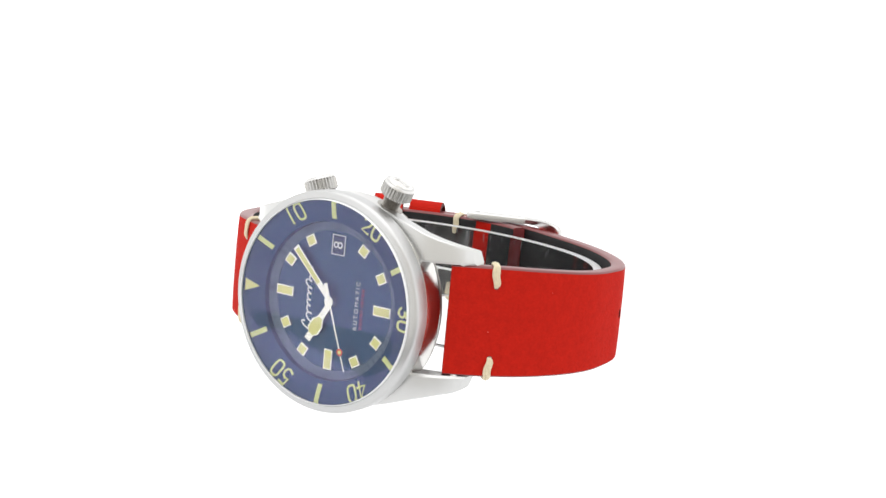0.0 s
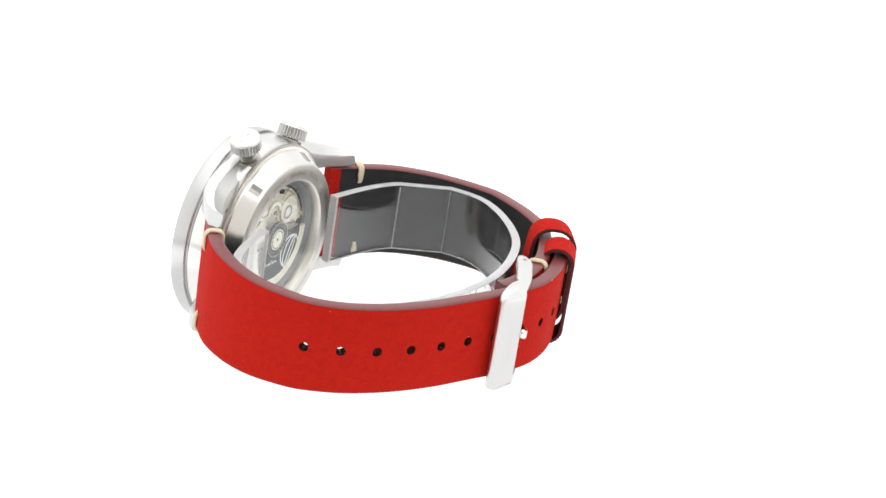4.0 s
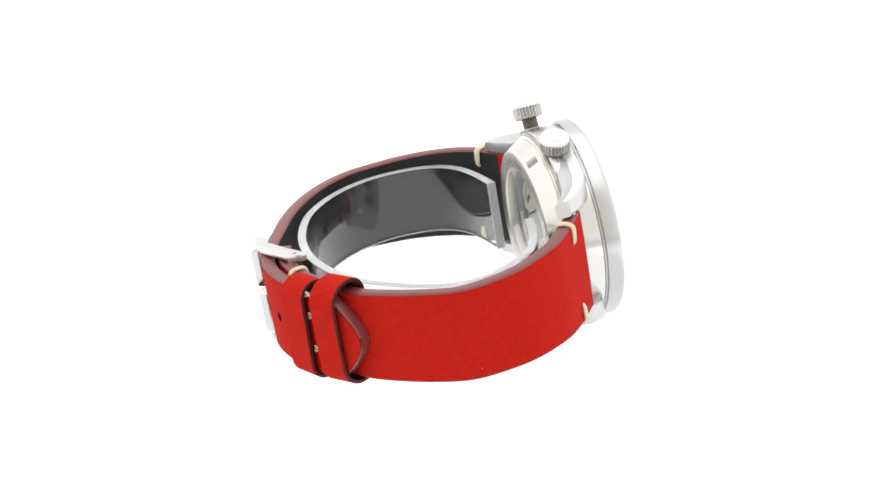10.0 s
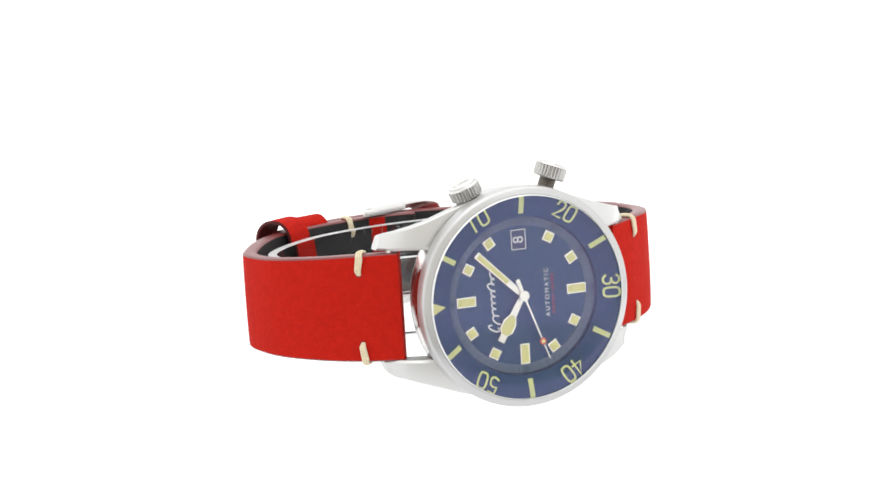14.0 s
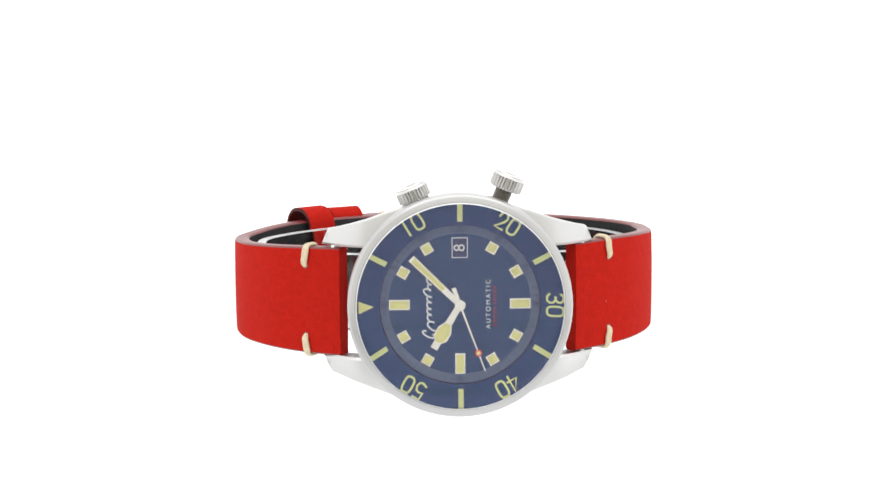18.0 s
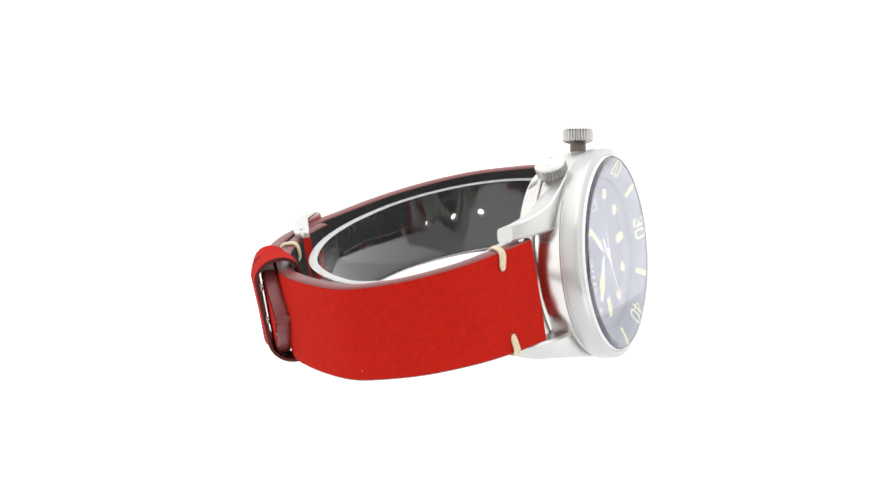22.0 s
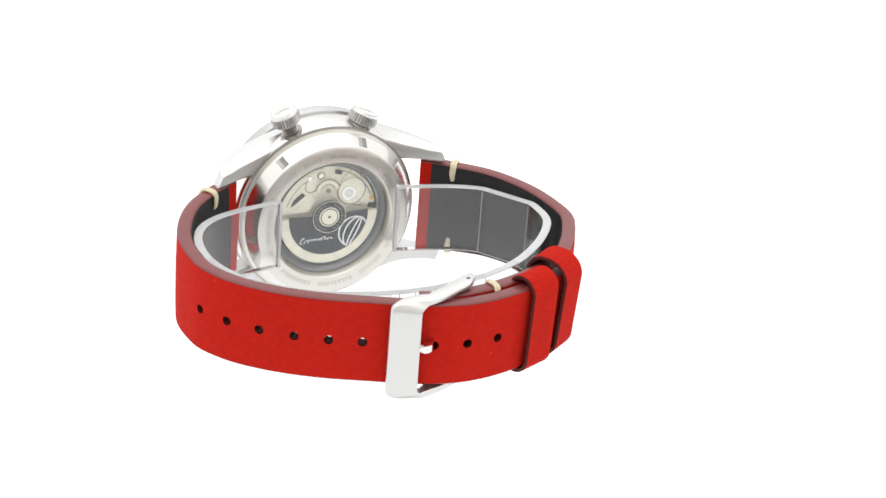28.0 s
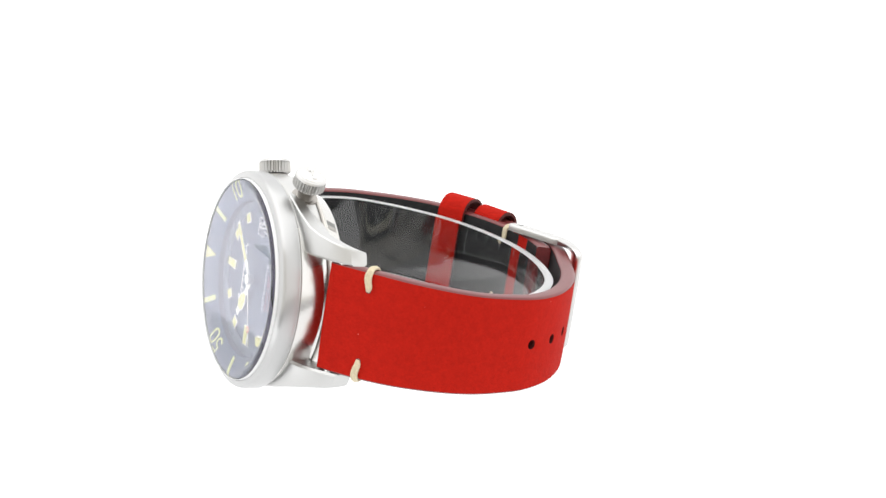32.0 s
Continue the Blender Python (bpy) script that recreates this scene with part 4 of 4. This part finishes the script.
def buckle(watch):
    """Brushed steel tang buckle: front bar, two side arms, pin and tongue."""
    b = empty_part("buckle", watch, "brushed steel tang buckle fastened on the strap")
    s = LONG.near(5.6, 65.2)
    q, t, n = LONG.at(s)
    t3, n3 = Vector((*t, 0)), Vector((*n, 0))
    c = Vector((*q, -0.05))
    # centre line and half depth of the side arms, along the strap (u) and outward (v)
    arm = spline([(6.4, 66.2), (4.2, 66.3), (0.8, 65.5), (-3.5, 63.7), (-6.6, 62.1), (-9.9, 60.65)], 0.5)
    arm_u, arm_v = (arm - q) @ t, (arm - q) @ n
    depth_at = lambda u: float(np.interp(u, [2.0, 4.5, 9.0, 13.5, 15.2, 16.0, 16.4], [1.2, 1.7, 2.2, 2.4, 2.3, 1.7, 0.7]))
    u_end = float(arm_u[-1])

    def stations(sign, z0, z1):
        """Half of the frame, from the middle of the bar to the hinge end: inner and outer edge in (u, z), and the two faces' heights."""
        out = []
        for z in np.linspace(0.0, z0 - 1.3, 7):
            out.append(((2.45, sign * z), (-3.7, sign * z), 1.1, 2.55))
        for a in np.linspace(0.0, 90.0, 13)[1:]:
            c, d = math.cos(radians(a)), math.sin(radians(a))
            inner_ = (3.75 - 1.3 * c, sign * (z0 - 1.3 + 1.3 * d))
            ex, ez = 3.75 - 7.45 * abs(c) ** 0.62, z0 - 1.3 + (z1 - z0 + 1.3) * abs(d) ** 0.62
            f = (a / 90.0) ** 2
            mid_v = (1 - f) * 1.82 + f * float(np.interp(3.35, arm_u, arm_v))
            h = (1 - f) * 0.72 + f * depth_at(3.35)
            out.append((inner_, (ex, sign * ez), mid_v - h, mid_v + h))
        for u in np.concatenate([np.linspace(4.0, u_end - 0.9, 18), u_end - 0.9 * (1 - np.sin(np.linspace(0.2, math.pi / 2, 7)))]):
            v, h = float(np.interp(u, arm_u, arm_v)), depth_at(16.4 * u / u_end)
            out.append(((u, sign * z0), (u, sign * z1), v - h, v + h))
        return out

    def frame_ring(inner_, outer_, lo, hi):
        b_ = min(0.45, 0.4 * (hi - lo))
        span = math.hypot(outer_[0] - inner_[0], outer_[1] - inner_[1])
        e_ = min(0.45 / span, 0.3)
        sec = [(0, lo), (0, hi - 0.25), (0.3 * e_, hi - 0.06), (0.8 * e_, hi), (1 - e_, hi), (1 - 0.35 * e_, hi - 0.3 * b_), (1, hi - b_), (1, lo + b_),
               (1 - 0.35 * e_, lo + 0.3 * b_), (1 - e_, lo)]
        return [c + t3 * (inner_[0] + (outer_[0] - inner_[0]) * w) + n3 * v + Vector((0, 0, inner_[1] + (outer_[1] - inner_[1]) * w)) for w, v in sec]
    upper, lower = stations(1, 9.3, 10.65), stations(-1, 9.6, 11.05)
    rings = [frame_ring(*row) for row in reversed(lower)] + [frame_ring(*row) for row in upper[1:]]
    frame_part = part("frame_bar", skin(bmesh.new(), rings), STEEL, b, "rounded brushed steel buckle frame", 40)
    for sign in (-1, 1):
        # Dark disc on the arm, coloured like the shade in a pin hole.
        hole = bmesh.new()
        zz = -0.05 + (10.62 if sign > 0 else -11.0)
        rings = [[(-8.4 + 0.42 * math.cos(2 * math.pi * k / 14), 61.2 + 0.42 * math.sin(2 * math.pi * k / 14), zz + sign * h) for k in range(14)] for h in (0, 0.03)]
        part("pin_hole_shade", skin(hole, rings), SHADE, frame_part)
    part("hinge_pin", tube([(-8.4, 62.3, -9.6), (-8.4, 62.3, 9.5)], 0.55), POLISHED, b)
    tongue = bmesh.new()
    line = spline([(0.7, 65.6), (0.9, 67.0), (1.5, 68.1), (2.6, 68.6), (3.5, 68.5), (4.3, 68.2)], 0.5)
    rings = []
    for i, p in enumerate(line):
        hz = 0.95 * min(1.0, 0.45 + 0.28 * (len(line) - 1 - i))
        rings.append([(p[0], p[1] - 0.3, 0.75 - hz), (p[0], p[1] - 0.3, 0.75 + hz), (p[0] + 0.1, p[1] + 0.45, 0.75 + hz * 0.8), (p[0] + 0.1, p[1] + 0.45, 0.75 - hz * 0.8)])
    part("tongue", skin(tongue, rings), POLISHED, b, "polished steel tongue through a strap hole", 30)
    place = lambda u, v, h: c + t3 * (v - 0.3) + n3 * (2.56 + h) + Vector((0, 0, u))
    part("engraved_flourish", ribbon([[(u - 4.0, v) for u, v in ln] for ln in script_line(8.0, 0.7, 7)], 0.07, place, 0.006), STEEL, b)


def knots(watch):
    """Thread knots of the fixed loop, seen in the gap between the two loops."""
    for z in (8.2, 3.6, -3.4):
        s = LONG.near(-26.0, 62.75)
        p = LONG.point(s, -0.15, z + 0.2)
        for k in range(3):
            q, t, n = LONG.at(s)
            line = [Vector(p) + Vector((*t, 0)) * u * 0.9 + Vector((0, 0, (k - 1) * 0.42 + 0.25 * math.sin(3 * u + k))) + Vector((*n, 0)) * 0.25 * (1 - u * u) for u in np.linspace(-1, 1, 6)]
            part("thread_knot", tube(line, 0.15, 6), THREAD, watch)


def build_watch():
    watch = empty("wristwatch", "steel wristwatch with navy dial and red strap lying on its side", "watch")
    case_and_crystal(watch)
    dial_and_hands(watch)
    case_back(watch)
    long_ = strap("long_strap", LONG, watch, [(39, 40.6), (35.5, 46.7), (30.7, 51.7), (25.1, 55.9), (19.2, 59.2), (13.2, 61.8), (7.0, 64.5), (0.6, 66.8), (-6.0, 67.85), (-12.8, 67.3)],
                  True, "red nubuck strap half with punched holes", 2.6)
    short = strap("short_strap", SHORT, watch, [], False, "red nubuck strap half that carries the buckle", 2.6)
    for sign in (-1, 1):
        stitch(LONG, 28.9, 10.3, sign, long_)
        stitch(SHORT, -28.8, 9.3, sign, short)
        stitch(SHORT, -13.6, 63.0, sign, short)
    keeper(-22.5, 64.3, 7.0, 0.5, watch, "fixed red leather loop on the strap", 0.9, 0.35, -1.6)
    keeper(-30.4, 60.3, 6.2, 0.5, watch, "sliding red leather loop holding the strap's tip", 1.5, 0.6, 0.75, 1.0)
    buckle(watch)
    knots(watch)
    return watch


# ---------------------------------------------------------------- the clear cuff
BENDS = ((-31.9, 18.7), (-38.85, 28.2))
CUFF = Path([(-13.8, 12.9), (-22.2, 14.7), (-30, 17.6), (-35.3, 22), (-38.9, 28.4), (-39.2, 35.2), (-35.8, 41.6), (-30.3, 47.7), (-23.0, 53.2), (-13.6, 56.8),
             (-4, 58.5), (6, 58.1), (14.3, 56.2), (22.1, 53.1), (29.3, 47.5), (34.0, 41.0), (36.1, 34.5), (36.0, 27.6), (33.6, 20.9), (28.5, 16.6), (21, 14.3), (13.4, 13.1)])
CUFF.p = np.stack([np.convolve(np.pad(CUFF.p[:, k], 14, mode="reflect", reflect_type="odd"), np.ones(29) / 29, mode="valid") for k in (0, 1)], 1)
# flat stretches between the end, the two bends and the round part
stops = [int(np.argmin((CUFF.p[:, 0] - x) ** 2 + (CUFF.p[:, 1] - y) ** 2)) for x, y in BENDS]
stops.append(stops[1] + (stops[1] - stops[0]))
for k, (a, b) in enumerate(zip(stops, stops[1:])):
    u = np.linspace(0, 1, b - a + 1)[:, None]
    flat = CUFF.p[a] * (1 - u) + CUFF.p[b] * u
    share = 1.0 if k == 0 else np.cos(u * math.pi / 2) ** 2 * 0.35
    CUFF.p[a:b + 1] = CUFF.p[a:b + 1] * (1 - share) + flat * share


def build_cuff():
    cuff = empty("display_cuff", "clear acrylic C-shaped cuff inside the watch strap", "display cuff")
    bm = bmesh.new()
    z0, z1, th = -7.5, 7.55, 1.7
    rings = []
    for s in np.linspace(0, CUFF.length, 150):
        rings.append([CUFF.point(s, d, z) for d, z in ((0.0, z0 + 0.35), (0.0, z1 - 0.15), (th, z1 - 0.15), (th, z0 + 0.35))])
    body = part("cuff_band", skin(bm, rings), ACRYLIC, cuff, "bent clear acrylic band", 50)
    body.visible_shadow = False
    for zz, out in ((z1, -0.14), (z0, 0.34)):
        rings = [[CUFF.point(s, d, zz + h * out) for d, h in ((0.0, 1), (th, 1), (th, 0.3), (th - 0.15, 0), (0.15, 0), (0.0, 0.3))] for s in np.linspace(0, CUFF.length, 150)]
        part("sawn_edge", skin(bmesh.new(), rings), FROSTED, cuff, "frosted white sawn edge")
    for x, y in BENDS:
        s = CUFF.near(x, y)
        rings = [[CUFF.point(s + e, th + h, z) for e, h in ((-0.24, 0.0), (0.24, 0.0), (0.16, 0.09), (-0.16, 0.09))] for z in (z0 + 0.5, z1 - 0.5)]
        part("bend_line", skin(bmesh.new(), rings), FROSTED, cuff)
    for s, e in ((-0.06, 0), (CUFF.length, CUFF.length + 0.06)):
        q, t, n = CUFF.at(0 if s <= 0 else CUFF.length)
        off = Vector((*t, 0)) * 0.06 * (-1 if s <= 0 else 1)
        ring = [Vector(CUFF.point(0 if s <= 0 else CUFF.length, d, z)) for d, z in ((-0.03, z0 - 0.02), (-0.03, z1 + 0.02), (th + 0.03, z1 + 0.02), (th + 0.03, z0 - 0.02))]
        part("sawn_end", skin(bmesh.new(), [[p - off * 4 for p in ring], [p + off * 6 for p in ring]]), SAWN_END, cuff)
    rnd = random.Random(4)
    for k in range(12):
        s = CUFF.length * (0.42 + 0.016 * k + rnd.uniform(-0.004, 0.004))
        ln = (2.2 if k % 4 == 0 else 1.1) * rnd.choice((0.8, 1.0, 1.15))
        bm = bmesh.new()
        skin(bm, [[CUFF.point(s + e, th + h, z) for e, z in ((-0.06, z1 - 0.5), (0.06, z1 - 0.5), (0.06, z1 - 0.5 - ln), (-0.06, z1 - 0.5 - ln))] for h in (0.0, 0.03)])
        part("scale_mark", bm, SCRATCH, cuff)
    return cuff


light_tent()
watch = build_watch()
cuff = build_cuff()


def motions():
    rows = [(t, pose(0, 0, 0, 0, 0, a)) for t, a in TURN]
    walk(watch, rows)
    walk(cuff, rows)


motions()
